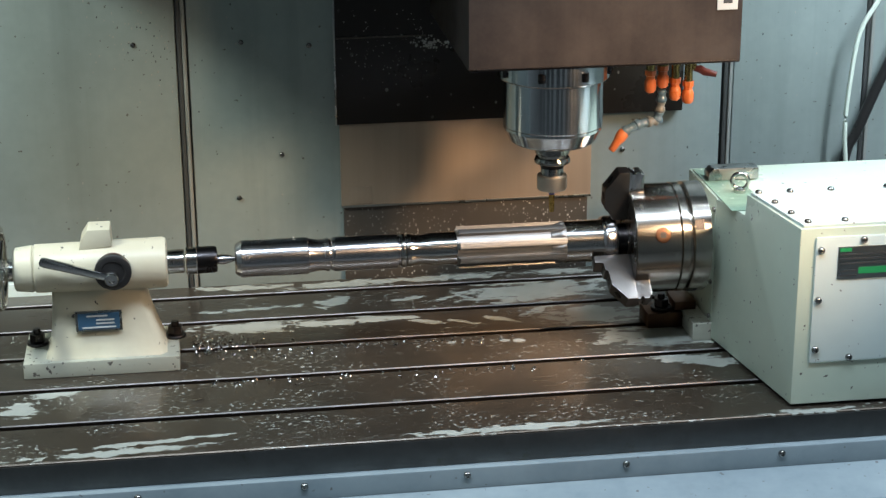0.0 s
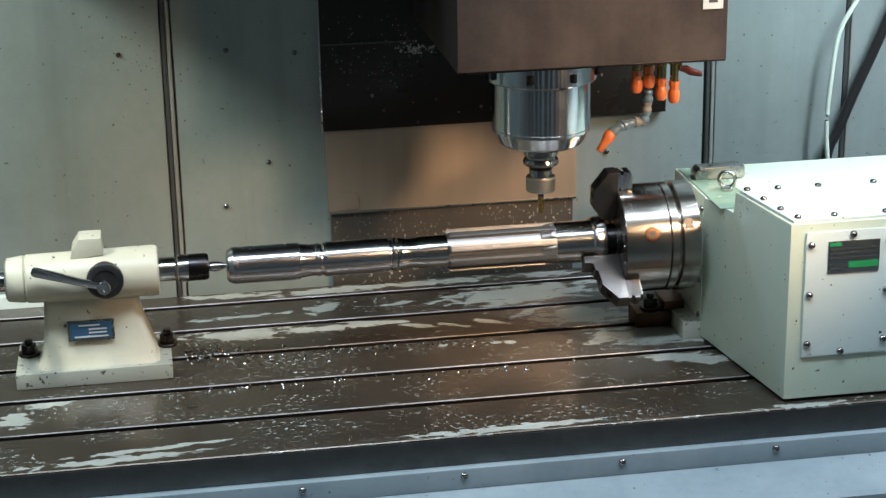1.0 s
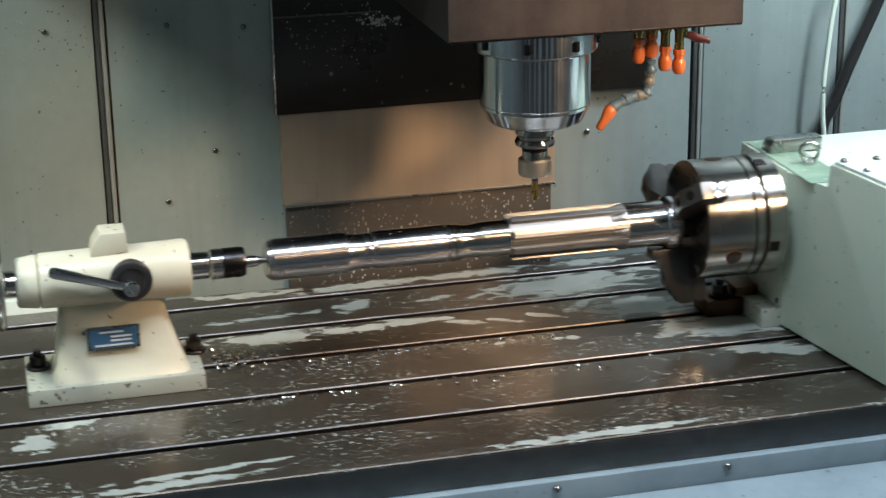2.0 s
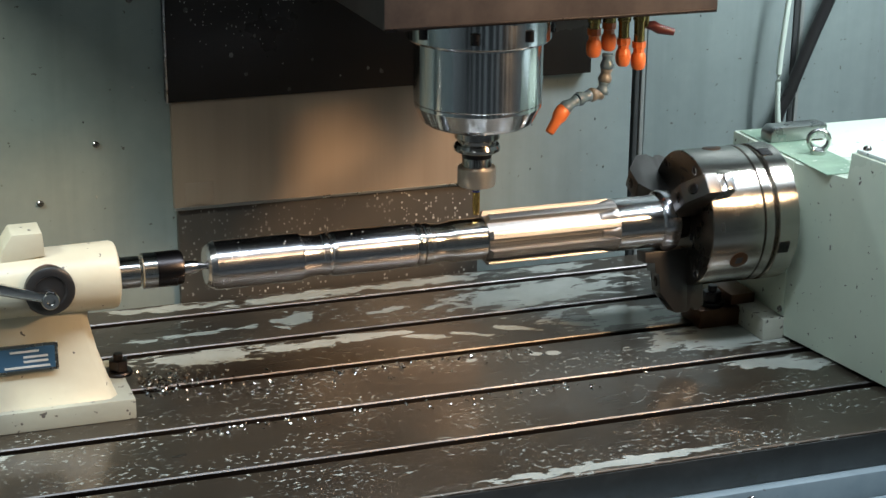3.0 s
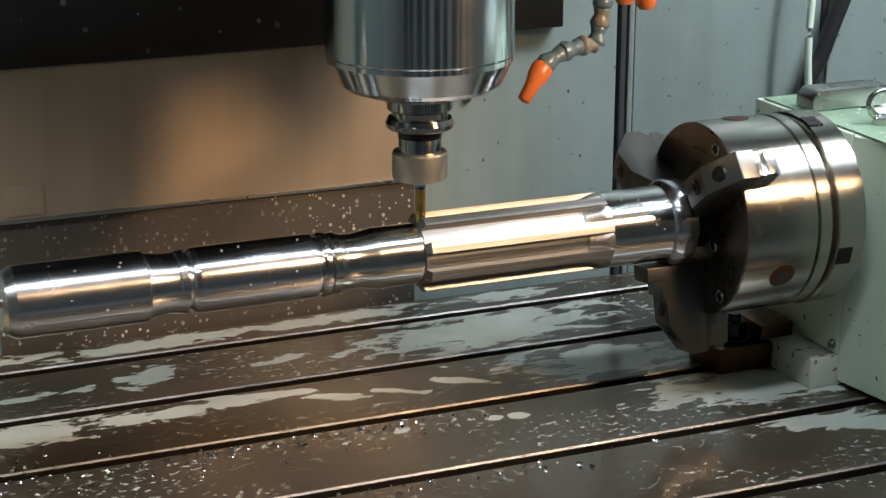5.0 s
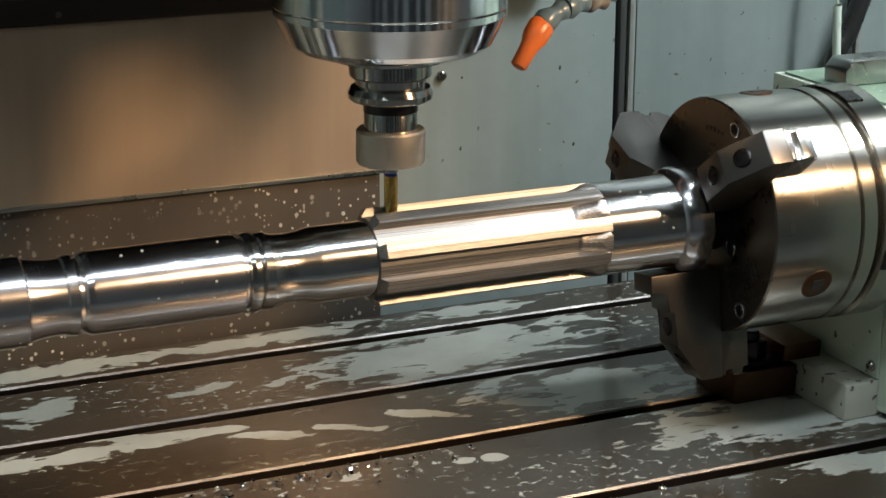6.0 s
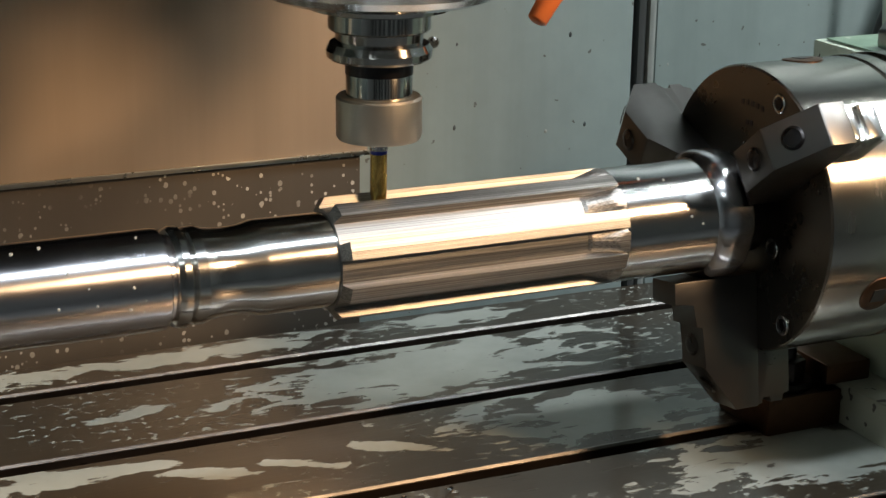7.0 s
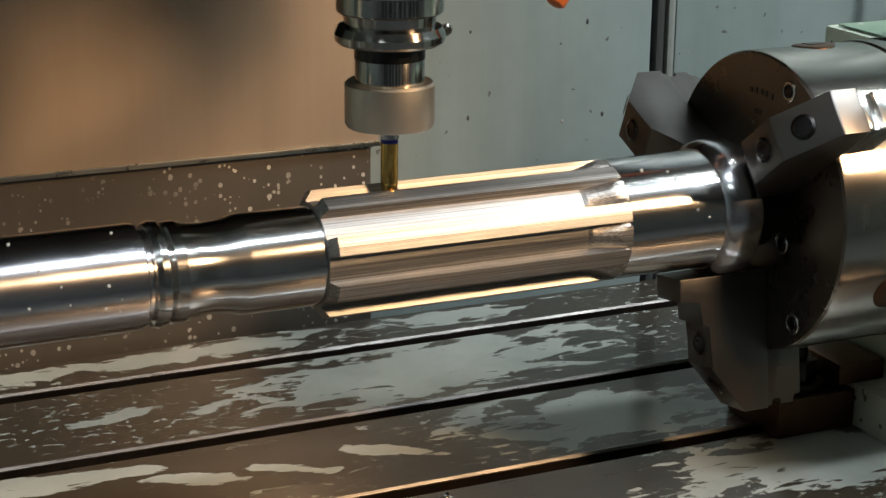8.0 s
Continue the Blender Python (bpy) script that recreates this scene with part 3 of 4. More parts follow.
# ---- tailstock ----
def tailstock():
    Z = AXIS_Z + 0.002
    t = thing("tailstock", (-0.72, 0.03, 0.0), "cream enamelled tailstock bolted to the table, paint chipped", "tailstock")
    part("base", boxes((-0.840, -0.597, -0.030, 0.105, 0.0, 0.026, 0.003)), CREAM_WORN, t, "base plate with chipped paint")
    # waisted body: footprint shrinks toward the barrel
    bm = bmesh.new()
    rows = [(0.024, -0.806, -0.615, -0.022, 0.085), (0.040, -0.798, -0.622, -0.016, 0.075), (0.085, -0.792, -0.636, -0.012, 0.065),
            (0.125, -0.789, -0.645, -0.012, 0.055), (0.160, -0.788, -0.640, -0.018, 0.045), (0.190, -0.786, -0.636, -0.022, 0.035)]
    prev = None
    for z, xa, xb, ya, yb in rows:
        c = 0.010
        ring = [bm.verts.new(p) for p in ((xa + c, ya, z), (xb - c, ya, z), (xb, ya + c, z), (xb, yb - c, z), (xb - c, yb, z), (xa + c, yb, z), (xa, yb - c, z), (xa, ya + c, z))]
        if prev:
            for i in range(8):
                bm.faces.new((prev[i], prev[(i + 1) % 8], ring[(i + 1) % 8], ring[i]))
        else:
            bm.faces.new(ring[::-1])
        prev = ring
    bm.faces.new(prev)
    part("body", bm, CREAM, t, sharp=50)
    part("barrel", lathe([(-0.812, 0.036), (-0.810, 0.038), (-0.615, 0.040), (-0.610, 0.038), (-0.608, 0.034)], (0, 0, Z), "x", 48), CREAM, t)
    part("end_cap", lathe([(-0.843, 0.030), (-0.840, 0.034), (-0.815, 0.037), (-0.8125, 0.0345)], (0, 0, Z), "x", 48), CREAM, t)
    bm = bmesh.new()
    add_prism(bm, [(-0.742, 0.205), (-0.738, 0.2215), (-0.727, 0.238), (-0.693, 0.238), (-0.691, 0.210)], lambda u, v, w: (u, -0.020 + w, v), 0.045, 0.0015)
    part("top_lug", bm, CREAM, t)
    boss = part("front_boss", lathe([(0.0, 0.0295), (-0.022, 0.0295), (-0.024, 0.0275)], (-0.688, -0.012, 0.161), "y", 36), RED_BROWN, t, "dark red-brown boss")
    ring = part("clamp_ring", lathe([(0.0, 0.0285), (-0.008, 0.0285), (-0.0105, 0.025), (-0.0105, 0.019), (-0.008, 0.017), (-0.008, 0.012)], (-0.688, -0.037, 0.164), "y", 40), BLACK_PLASTIC, t, "glossy black clamp ring")
    lever = part("clamp_lever", lathe([(0.0, 0.011), (-0.016, 0.0105), (-0.018, 0.009), (-0.018, 0.005), (-0.014, 0.004)], (-0.690, -0.046, 0.158), "y", 28), CHROME, t, "polished clamp lever")
    bm = bmesh.new()
    d = Vector((-0.797 + 0.690, 0, 0.193 - 0.160)).normalized()
    up = Vector((-d.z, 0, d.x))
    o = Vector((-0.690, -0.058, 0.160))
    add_prism(bm, [(0.0, -0.0055), (0.103, -0.0075), (0.110, -0.006), (0.112, 0.0), (0.110, 0.006), (0.103, 0.0075), (0.0, 0.0055)],
              lambda u, v, w: tuple(o + d * u + up * v + Vector((0, w - 0.004, 0))), 0.008, 0.0018)
    part("arm", bm, CHROME, lever)
    part("quill", lathe([(-0.612, 0.0188), (-0.583, 0.0188), (-0.5815, 0.0175)], (0, 0, Z), "x", 40), STEEL_X, t, "bright quill")
    plate = part("name_plate", boxes((-0.772, -0.700, -0.0195, -0.0170, 0.058, 0.092, 0.0006)), PLATE_METAL, t, "small plate with blue print")
    part("print_field", boxes((-0.768, -0.704, -0.0203, -0.0196, 0.0615, 0.0885)), BLUE_PLATE, plate)
    for z, a, b in ((0.084, -0.755, -0.722), (0.0772, -0.740, -0.712), (0.0715, -0.740, -0.712), (0.0650, -0.762, -0.710)):
        part("print_bar", boxes((a, b, -0.0209, -0.0204, z - 0.0013, z + 0.0013)), WHITE_PRINT, plate)
    for x, z in ((-0.770, 0.060), (-0.702, 0.060), (-0.770, 0.090), (-0.702, 0.090)):
        part("rivet", lathe([(0, 0.0014), (-0.001, 0.001)], (x, -0.0196, z), "y", 8), SCREW_STEEL, plate)
    plate.location = (0.017, 0, 0.013)
    for ob in (boss, ring, lever):
        ob.location = (-0.003, 0, 0.012)
    w = part("handwheel", bmesh_torus((-0.866, 0, Z + 0.004), 0.060, 0.0075), CHROME, t, "chromed handwheel")
    part("hub", lathe([(-0.880, 0.012), (-0.878, 0.016), (-0.843, 0.018)], (0, 0, Z), "x", 28), CHROME, w)
    for k in range(3):
        a = math.radians(30 + 120 * k)
        part("spoke", tube([(-0.868, 0.012 * math.cos(a), Z + 0.012 * math.sin(a)), (-0.866, 0.058 * math.cos(a), Z + 0.004 + 0.058 * math.sin(a))], 0.006, 10), CHROME, w)
    TABLE_THINGS.append(t)
    c = thing("live_centre", (-0.555, 0, Z), "live centre with black body and pointed steel tip", "live centre")
    part("collar", lathe([(-0.5795, 0.0195), (-0.578, 0.0213), (-0.5625, 0.0213)], (0, 0, Z), "x", 40), STEEL_X, c, "bright collar")
    part("body", lathe([(-0.5620, 0.0213), (-0.536, 0.0213), (-0.531, 0.0195), (-0.530, 0.0150)], (0, 0, Z), "x", 40), BLACK_STEEL, c, "black body")
    part("tip", lathe([(-0.530, 0.0070), (-0.522, 0.0085), (-0.514, 0.0072), (-0.498, 0.0015)], (0, 0, Z - 0.001), "x", 32), STEEL, c)
    TABLE_THINGS.append(c)
    hex_bolt("clamping_bolt", -0.603, 0.055, 0.026, 0.0125, "dark hex nut on its stud at the tailstock base")
    hex_bolt("clamping_bolt", -0.822, 0.055, 0.026, 0.0125, "dark hex nut on its stud at the tailstock base")


def bmesh_torus(o, R, r, seg=40, ring=12):
    bm = bmesh.new()
    vs = [[bm.verts.new((o[0] + r * math.sin(b), o[1] + (R + r * math.cos(b)) * math.cos(a), o[2] + (R + r * math.cos(b)) * math.sin(a)))
           for b in (2 * math.pi * j / ring for j in range(ring))] for a in (2 * math.pi * i / seg for i in range(seg))]
    for i in range(seg):
        for j in range(ring):
            bm.faces.new((vs[i][j], vs[(i + 1) % seg][j], vs[(i + 1) % seg][(j + 1) % ring], vs[i][(j + 1) % ring]))
    return bm


# ---- shaft and chuck ----
def spline_bmesh(o):
    """Eight-toothed spline: round-floored grooves that run out in scoops toward the chuck."""
    bm = bmesh.new()
    tooth, n = 17.5, 8
    stations = [(-0.1515, 0.0288, 0.0), (-0.1478, 0.0340, 0.0)]
    stations += [(-0.1478 + 0.1458 * k / 4, 0.0340, 0.0) for k in range(1, 5)]
    stations += [(-0.0005, 0.0340, 0.0)]
    stations += [(0.0245 * k / 14, 0.0340, k / 14) for k in range(1, 15)]
    rings = []
    for x, rt, run in stations:
        ring = []
        for k in range(n):
            c = 45.0 * k + 22.5
            for j in range(7):  # tooth crown
                a = math.radians(c - tooth / 2 + tooth * j / 6)
                ring.append((rt, a))
            for j in range(8):  # groove floor; its end is a hollow arc with two tips
                u = -1 + 2 * j / 7
                d = u * ((45 - tooth) / 2 - 0.9)
                up = 0.0 if run == 0 else 0.0059 * min(1.0, run + 0.34 * (1 - u * u)) ** 1.5
                h = 0.0281 + up
                a = math.radians(c + 22.5 + d)
                ring.append((min(rt, h if run < 1 else rt), a))
        rings.append([bm.verts.new((x, o[1] - r * math.sin(a), o[2] + r * math.cos(a))) for r, a in ring])
    for r0, r1 in zip(rings, rings[1:]):
        m = len(r0)
        for i in range(m):
            bm.faces.new((r0[i], r0[(i + 1) % m], r1[(i + 1) % m], r1[i]))
    bm.faces.new(rings[0][::-1])
    bm.faces.new(rings[-1])
    return bm


def shaft():
    o = (0, 0, AXIS_Z)
    t = thing("splined_shaft", o, "bright turned steel shaft with half-milled spline, held in the chuck", "shaft")
    part("journal", lathe([(-0.5035, 0.004), (-0.5030, 0.0215), (-0.5000, 0.0255), (-0.4925, 0.0295), (-0.3885, 0.0295), (-0.3870, 0.0278),
                           (-0.3800, 0.0262), (-0.3700, 0.0250), (-0.3625, 0.0252), (-0.3610, 0.0262), (-0.3555, 0.0268), (-0.3545, 0.0250),
                           (-0.3520, 0.0243)], o, "x", 72), STEEL, t, "polished end journal", 14)
    part("journal", lathe([(-0.3519, 0.0243), (-0.3495, 0.0262), (-0.3470, 0.0270), (-0.3455, 0.0276), (-0.2490, 0.0276), (-0.2460, 0.0272), (-0.2445, 0.0245), (-0.2425, 0.0242)], o, "x", 72), STEEL, t, "polished middle journal", 14)
    part("neck", lathe([(-0.2424, 0.0240), (-0.2410, 0.0262), (-0.2380, 0.0276), (-0.2345, 0.0274), (-0.2320, 0.0250), (-0.2305, 0.0264), (-0.2250, 0.0266),
                        (-0.2200, 0.0250), (-0.2110, 0.0238), (-0.2010, 0.0243), (-0.1930, 0.0262), (-0.1910, 0.0264), (-0.1512, 0.0264)], o, "x", 72), STEEL_X, t, "turned neck with groove", 14)
    part("spline", spline_bmesh(o), STEEL_MILLED, t, "milled spline teeth with scooped run-outs", 8)
    part("plain_end", lathe([(0.0230, 0.0338), (0.0240, 0.0340), (0.0800, 0.0340), (0.0840, 0.0346)], o, "x", 72), STEEL_X, t)
    part("collar", collar_bmesh(o), STEEL, t, "polished collar with flats")
    part("rear_stub", lathe([(0.1082, 0.026), (0.135, 0.026)], o, "x", 40), BLACK_STEEL, t)
    rnd = random.Random(5)
    for k in range(26):
        x = rnd.choice((rnd.uniform(-0.48, -0.39), rnd.uniform(-0.34, -0.255), rnd.uniform(0.03, 0.075)))
        a = radians(rnd.uniform(5, 110))
        r = 0.0295 if x < -0.36 else 0.0276 if x < 0 else 0.0340
        q = rnd.uniform(0.0006, 0.0013)
        bm = bmesh.new()
        bmesh.ops.create_icosphere(bm, subdivisions=1, radius=q, matrix=Matrix.Translation((x, -r * math.sin(a), AXIS_Z + r * math.cos(a))))
        part("coolant_drop", bm, GREY_DROP, t, "small white coolant drop")
    TURNING_THINGS.append(t)


def collar_bmesh(o):
    bm = bmesh.new()
    rings = []
    for x, r, flat in ((0.0840, 0.0350, 0), (0.0860, 0.0375, 0), (0.0905, 0.0395, 0.0), (0.0935, 0.0398, 0.6), (0.1040, 0.0398, 1), (0.1065, 0.0385, 1), (0.1082, 0.0350, 0)):
        ring = []
        for i in range(72):
            a = 2 * math.pi * i / 72
            q = (a + 0.2) % (math.pi / 3) - math.pi / 6
            rr = r * (1 - flat * 0.026 * max(0.0, 1 - abs(q) / 0.32))
            ring.append(bm.verts.new((x, o[1] + rr * math.cos(a), o[2] + rr * math.sin(a))))
        rings.append(ring)
    for r0, r1 in zip(rings, rings[1:]):
        for i in range(72):
            bm.faces.new((r0[i], r0[(i + 1) % 72], r1[(i + 1) % 72], r1[i]))
    bm.faces.new(rings[0][::-1])
    bm.faces.new(rings[-1])
    return bm


def chuck():
    o = (0, 0, AXIS_Z)
    R = 0.0885
    t = thing("lathe_chuck", (0.18, 0, AXIS_Z), "three-jaw steel chuck on the rotary unit, oily and worn", "chuck")
    part("face_plate", lathe([(0.1250, 0.024), (0.1250, R - 0.0015), (0.1262, R - 0.0006)], o, "x", 96), CHUCK_FACE_SHADED, t, "oily front face, its turned-away shade put into the colour")
    part("body", lathe([(0.1263, R - 0.0004), (0.1275, R), (0.1970, R), (0.1985, R - 0.0015), (0.1990, R - 0.004)], o, "x", 96), CHUCK_STEEL, t)
    part("back_ring", lathe([(0.1992, R - 0.003), (0.2005, R + 0.0005), (0.2115, R + 0.0005), (0.2125, R - 0.001), (0.2130, R - 0.006)], o, "x", 96), CHUCK_STEEL, t)
    part("adapter", lathe([(0.2132, R - 0.008), (0.2180, R - 0.008), (0.2185, R - 0.001), (0.2200, R + 0.001), (0.2470, R + 0.001), (0.2480, R - 0.002)], o, "x", 96), CHUCK_STEEL, t, "adapter flange with slots")

    def turned(phi):
        a = math.radians(phi)
        return lambda x, r, w: (x, -r * math.sin(a) - w * math.cos(a), AXIS_Z + r * math.cos(a) - w * math.sin(a))

    for phi in (52, 172, 292):
        pl = turned(phi)
        jaw = bmesh.new()
        tip = [(0.0660, 0.038), (0.0660, 0.0520), (0.0800, 0.0520), (0.0800, 0.0670), (0.0860, 0.0670)] if phi == 172 else [(0.1000, 0.0405), (0.0965, 0.0500), (0.0860, 0.0620)]
        add_prism(jaw, [(0.1248, tip[0][1])] + tip + [(0.0860, 0.0930), (0.1080, 0.1220), (0.1248, 0.1220)],
                  lambda x, r, w: pl(x, r, w - 0.0130), 0.026, 0.0010)
        j = part("jaw", jaw, JAW_STEEL, t, "stepped hardened jaw")
        rack = bmesh.new()
        pts = [(0.1250, 0.045), (0.1250, 0.1215), (0.1290, 0.1215), (0.1290, 0.1170), (0.1350, 0.1170), (0.1350, 0.1215), (0.1440, 0.1215), (0.1440, 0.1165), (0.1490, 0.1165), (0.1490, 0.045)]
        add_prism(rack, pts, lambda x, r, w: pl(x, r, w - 0.0105), 0.021, 0.0006)
        # the lamp-side rack is chrome for its glare, the shaded two dark
        part("rack", rack, CHROME if phi == 52 else JAW_STEEL, j, "serrated jaw carrier, chrome on the lamp side and darker in shade")
        # counterbored screw in the sloped outer step
        for x, r in ((0.0960, 0.1062), (0.0860, 0.0800)):
            sb = bmesh.new()
            n = Vector((-0.029, 0.022, 0)).normalized() if r > 0.1 else Vector((-1, 0, 0))
            c = Vector((x, r, 0)) + n * 0.0009
            for q0, q1, depth in ((0.0070, 0.0054, 0.0), (0.0050, 0.0024, 0.0004)):
                e = Vector((n.y, -n.x, 0))
                loop0 = [sb.verts.new(pl(*(c + e * q0 * math.cos(b) + Vector((0, 0, 1)) * q0 * math.sin(b)))) for b in (2 * math.pi * k / 20 for k in range(20))]
                loop1 = [sb.verts.new(pl(*(c + n * (0.0006 - depth) + e * q1 * math.cos(b) + Vector((0, 0, 1)) * q1 * math.sin(b)))) for b in (2 * math.pi * k / 20 for k in range(20))]
                for k in range(20):
                    sb.faces.new((loop0[k], loop0[(k + 1) % 20], loop1[(k + 1) % 20], loop1[k]))
                if q1 < 0.003:
                    sb.faces.new(loop1)
            part("jaw_screw", sb, BLACK_STEEL, j, "recessed socket screw")
    # key sockets round the rim
    for phi in (-6, 114, 234):
        pl = turned(phi)
        bm = bmesh.new()
        rings = []
        for rr, h in ((0.0125, -0.001), (0.0125, 0.0006), (0.0112, 0.0010), (0.0068, 0.0010)):
            rings.append([bm.verts.new(pl(0.1670 + rr * math.cos(b), math.sqrt(R * R - (rr * math.sin(b)) ** 2) + h, rr * math.sin(b))) for b in (2 * math.pi * k / 24 for k in range(24))])
        for r0, r1 in zip(rings, rings[1:]):
            for k in range(24):
                bm.faces.new((r0[k], r0[(k + 1) % 24], r1[(k + 1) % 24], r1[k]))
        bm.faces.new(rings[-1])
        ks = part("key_socket", bm, RUST, t, "rust-ringed square key socket")
        bm = bmesh.new()
        cc = Vector((0.167, 0, 0))
        sq = [(0.0066, 0.0), (0.0, 0.0066), (-0.0066, 0.0), (0.0, -0.0066)]
        add_prism(bm, sq, lambda u, v, w: pl(cc.x + u * 0.707 - v * 0.707, R + 0.0009 + w, u * 0.707 + v * 0.707), 0.0004)
        part("socket_hole", bm, BLACK_PLASTIC, ks, "black square hole")
    for phi, r in ((22, 0.077), (118, 0.036), (142, 0.077), (238, 0.036), (262, 0.077), (358, 0.036)):
        a = math.radians(phi)
        c = (0.1250, -r * math.sin(a), AXIS_Z + r * math.cos(a))
        s = part("face_screw", lathe([(-0.0008, 0.0062), (-0.0012, 0.0056), (0.0, 0.0052)], c, "x", 18), CHROME, t, "socket screw in the chuck face")
        part("head", lathe([(-0.0011, 0.0042), (-0.0016, 0.0036), (0.0, 0.0022)], c, "x", 14), BLACK_STEEL, s)
    for phi in (15, 105, 195, 285):
        pl = turned(phi)
        bm = bmesh.new()
        add_prism(bm, [(0.2205, R - 0.012), (0.2205, R + 0.0017), (0.2350, R + 0.0017), (0.2350, R - 0.012)], lambda x, r, w: pl(x, r, w - 0.008), 0.016)
        part("slot", bm, BLACK_STEEL, t, "dark fixing slot in the flange")
    # stamped marks, not legible
    for phi, r, n in ((4, 0.066, 5), (2, 0.054, 2), (122, 0.070, 4)):
        for k in range(n):
            a = math.radians(phi + (k - n / 2) * 4.5)
            c = Vector((0.1247, -r * math.sin(a), AXIS_Z + r * math.cos(a)))
            bm = boxes((c.x - 0.0003, c.x + 0.0003, c.y - 0.0012, c.y + 0.0012, c.z - 0.0016, c.z + 0.0016))
            part("stamp", bm, JAW_STEEL, t, "worn stamped mark")
    TURNING_THINGS.append(t)


# ---- rotary unit ----
def rotary_unit():
    t = thing("rotary_indexer", (0.45, 0.0, 0.0), "pale green enamelled rotary indexing unit clamped on the table", "rotary indexer")
    bm = bmesh.new()
    # main gearbox and motor box, seen from above; the flank runs slightly askew
    def slab(pts, z0, z1, bevel):
        b = bmesh.new()
        add_prism(b, pts, lambda u, v, w: (u, v, z0 + w), z1 - z0, bevel)
        return b
    bm.free()
    part("gearbox", slab([(0.2645, 0.130), (0.2645, -0.0345), (0.700, -0.0345), (0.700, 0.130)], 0.030, 0.2455, 0.003), PALE_GREEN, t)
    bm = bmesh.new()
    add_prism(bm, [(-0.0350, 0.005), (-0.316, 0.005), (-0.316, 0.283), (-0.1396, 0.283), (-0.1396, 0.2457), (-0.0350, 0.2457)],
              lambda u, v, w: (0.265 - 0.157 * (u + 0.035) if w == 0 else 0.640, u, v), 0.37, 0.0025)
    part("motor_box", bm, PALE_GREEN, t)
    top = part("top_cover", slab([(0.286, -0.145), (0.314, -0.312), (0.632, -0.311), (0.632, -0.147)], 0.2832, 0.2882, 0.0015), COVER_PAINT, t, "pale top cover with screws")
    cover = part("front_cover", boxes((0.332, 0.470, -0.3205, -0.3162, 0.073, 0.270, 0.0035)), COVER_PAINT, t, "pale front cover with rounded corners")
    plate = part("rating_plate", boxes((0.366, 0.446, -0.3222, -0.3207, 0.2045, 0.2545, 0.0004)), PLATE_METAL, t, "metal rating plate with green field")
    part("green_field", boxes((0.398, 0.4445, -0.3228, -0.3223, 0.212, 0.222)), GREEN_PRINT, plate)
    part("green_field", boxes((0.368, 0.386, -0.3228, -0.3223, 0.247, 0.2525)), GREEN_PRINT, plate)
    for z in (0.2425, 0.2355, 0.2285, 0.2175, 0.2095):
        part("print_bar", boxes((0.370, 0.395 if z < 0.225 else 0.440, -0.3228, -0.3223, z - 0.0014, z + 0.0014)), INK, plate)
    for x, z in ((0.3400, 0.2505), (0.3400, 0.1726), (0.3400, 0.0945), (0.3930, 0.0795), (0.4040, 0.2640), (0.4600, 0.0945), (0.4600, 0.1726), (0.4600, 0.2505)):
        place_part("screw", SCREW_Y, cover, x, -0.3207, z)
    for x, y in ((0.296, -0.153), (0.305, -0.205), (0.313, -0.258), (0.324, -0.302), (0.38, -0.302), (0.46, -0.302), (0.345, -0.155), (0.41, -0.155), (0.50, -0.155), (0.55, -0.302)):
        place_part("screw", SCREW_Y, top, x, y, 0.2883, "", -90)
    for y, z in ((-0.031, 0.224), (-0.031, 0.162), (-0.028, 0.100), (-0.027, 0.040)):
        place_part("screw", SCREW_X, t, 0.2645, y, z)
    part("foot_flange", boxes((0.236, 0.300, -0.034, 0.150, 0.0, 0.0295, 0.002)), CREAM_WORN, t, "foot flange with chipped paint")
    part("foot_block", boxes((0.3005, 0.640, -0.034, 0.150, 0.0, 0.0298, 0.002)), CREAM_WORN, t)
    part("oily_top", boxes((0.268, 0.33, -0.110, 0.120, 0.2462, 0.2476, 0.0006)), GREEN_SLUDGE, t, "oily green-stained top")
    bm = bmesh.new()
    add_prism(bm, [(0.275, 0.2478), (0.275, 0.260), (0.282, 0.268), (0.360, 0.268), (0.360, 0.2478)], lambda u, v, w: (u, 0.045 + w, v), 0.030, 0.003)
    part("clamp_cover", bm, PLATE_METAL, t, "grey metal cover on the housing top")
    eye = part("eyebolt", lathe([(0.2478, 0.010), (0.253, 0.010), (0.256, 0.0055)], (0.308, -0.020, 0), "z", 20), CHROME, t, "steel lifting eyebolt")
    part("ring", bmesh_torus_y((0.308, -0.020, 0.266), 0.0130, 0.0036), CHROME, eye)
    TABLE_THINGS.append(t)
    c = thing("step_clamp", (0.2, 0.06, 0), "brown rusty step clamp holding the indexer foot", "clamp")
    part("bar", boxes((0.176, 0.2355, 0.030, 0.088, 0.0, 0.026, 0.002)), RUST, c)
    part("heel", boxes((0.222, 0.258, 0.0305, 0.0875, 0.0296, 0.044, 0.002)), RUST, c)
    TABLE_THINGS.append(c)
    hex_bolt("clamping_bolt", 0.204, 0.052, 0.026, 0.0130, "black hex nut with washer on the rusty clamp")


def bmesh_torus_y(o, R, r, seg=32, ring=10):
    bm = bmesh_torus((0, 0, 0), R, r, seg, ring)
    bmesh.ops.transform(bm, matrix=Matrix.Translation(o) @ pose(0, 0, 0, 0, 0, 65), verts=bm.verts)
    return bm


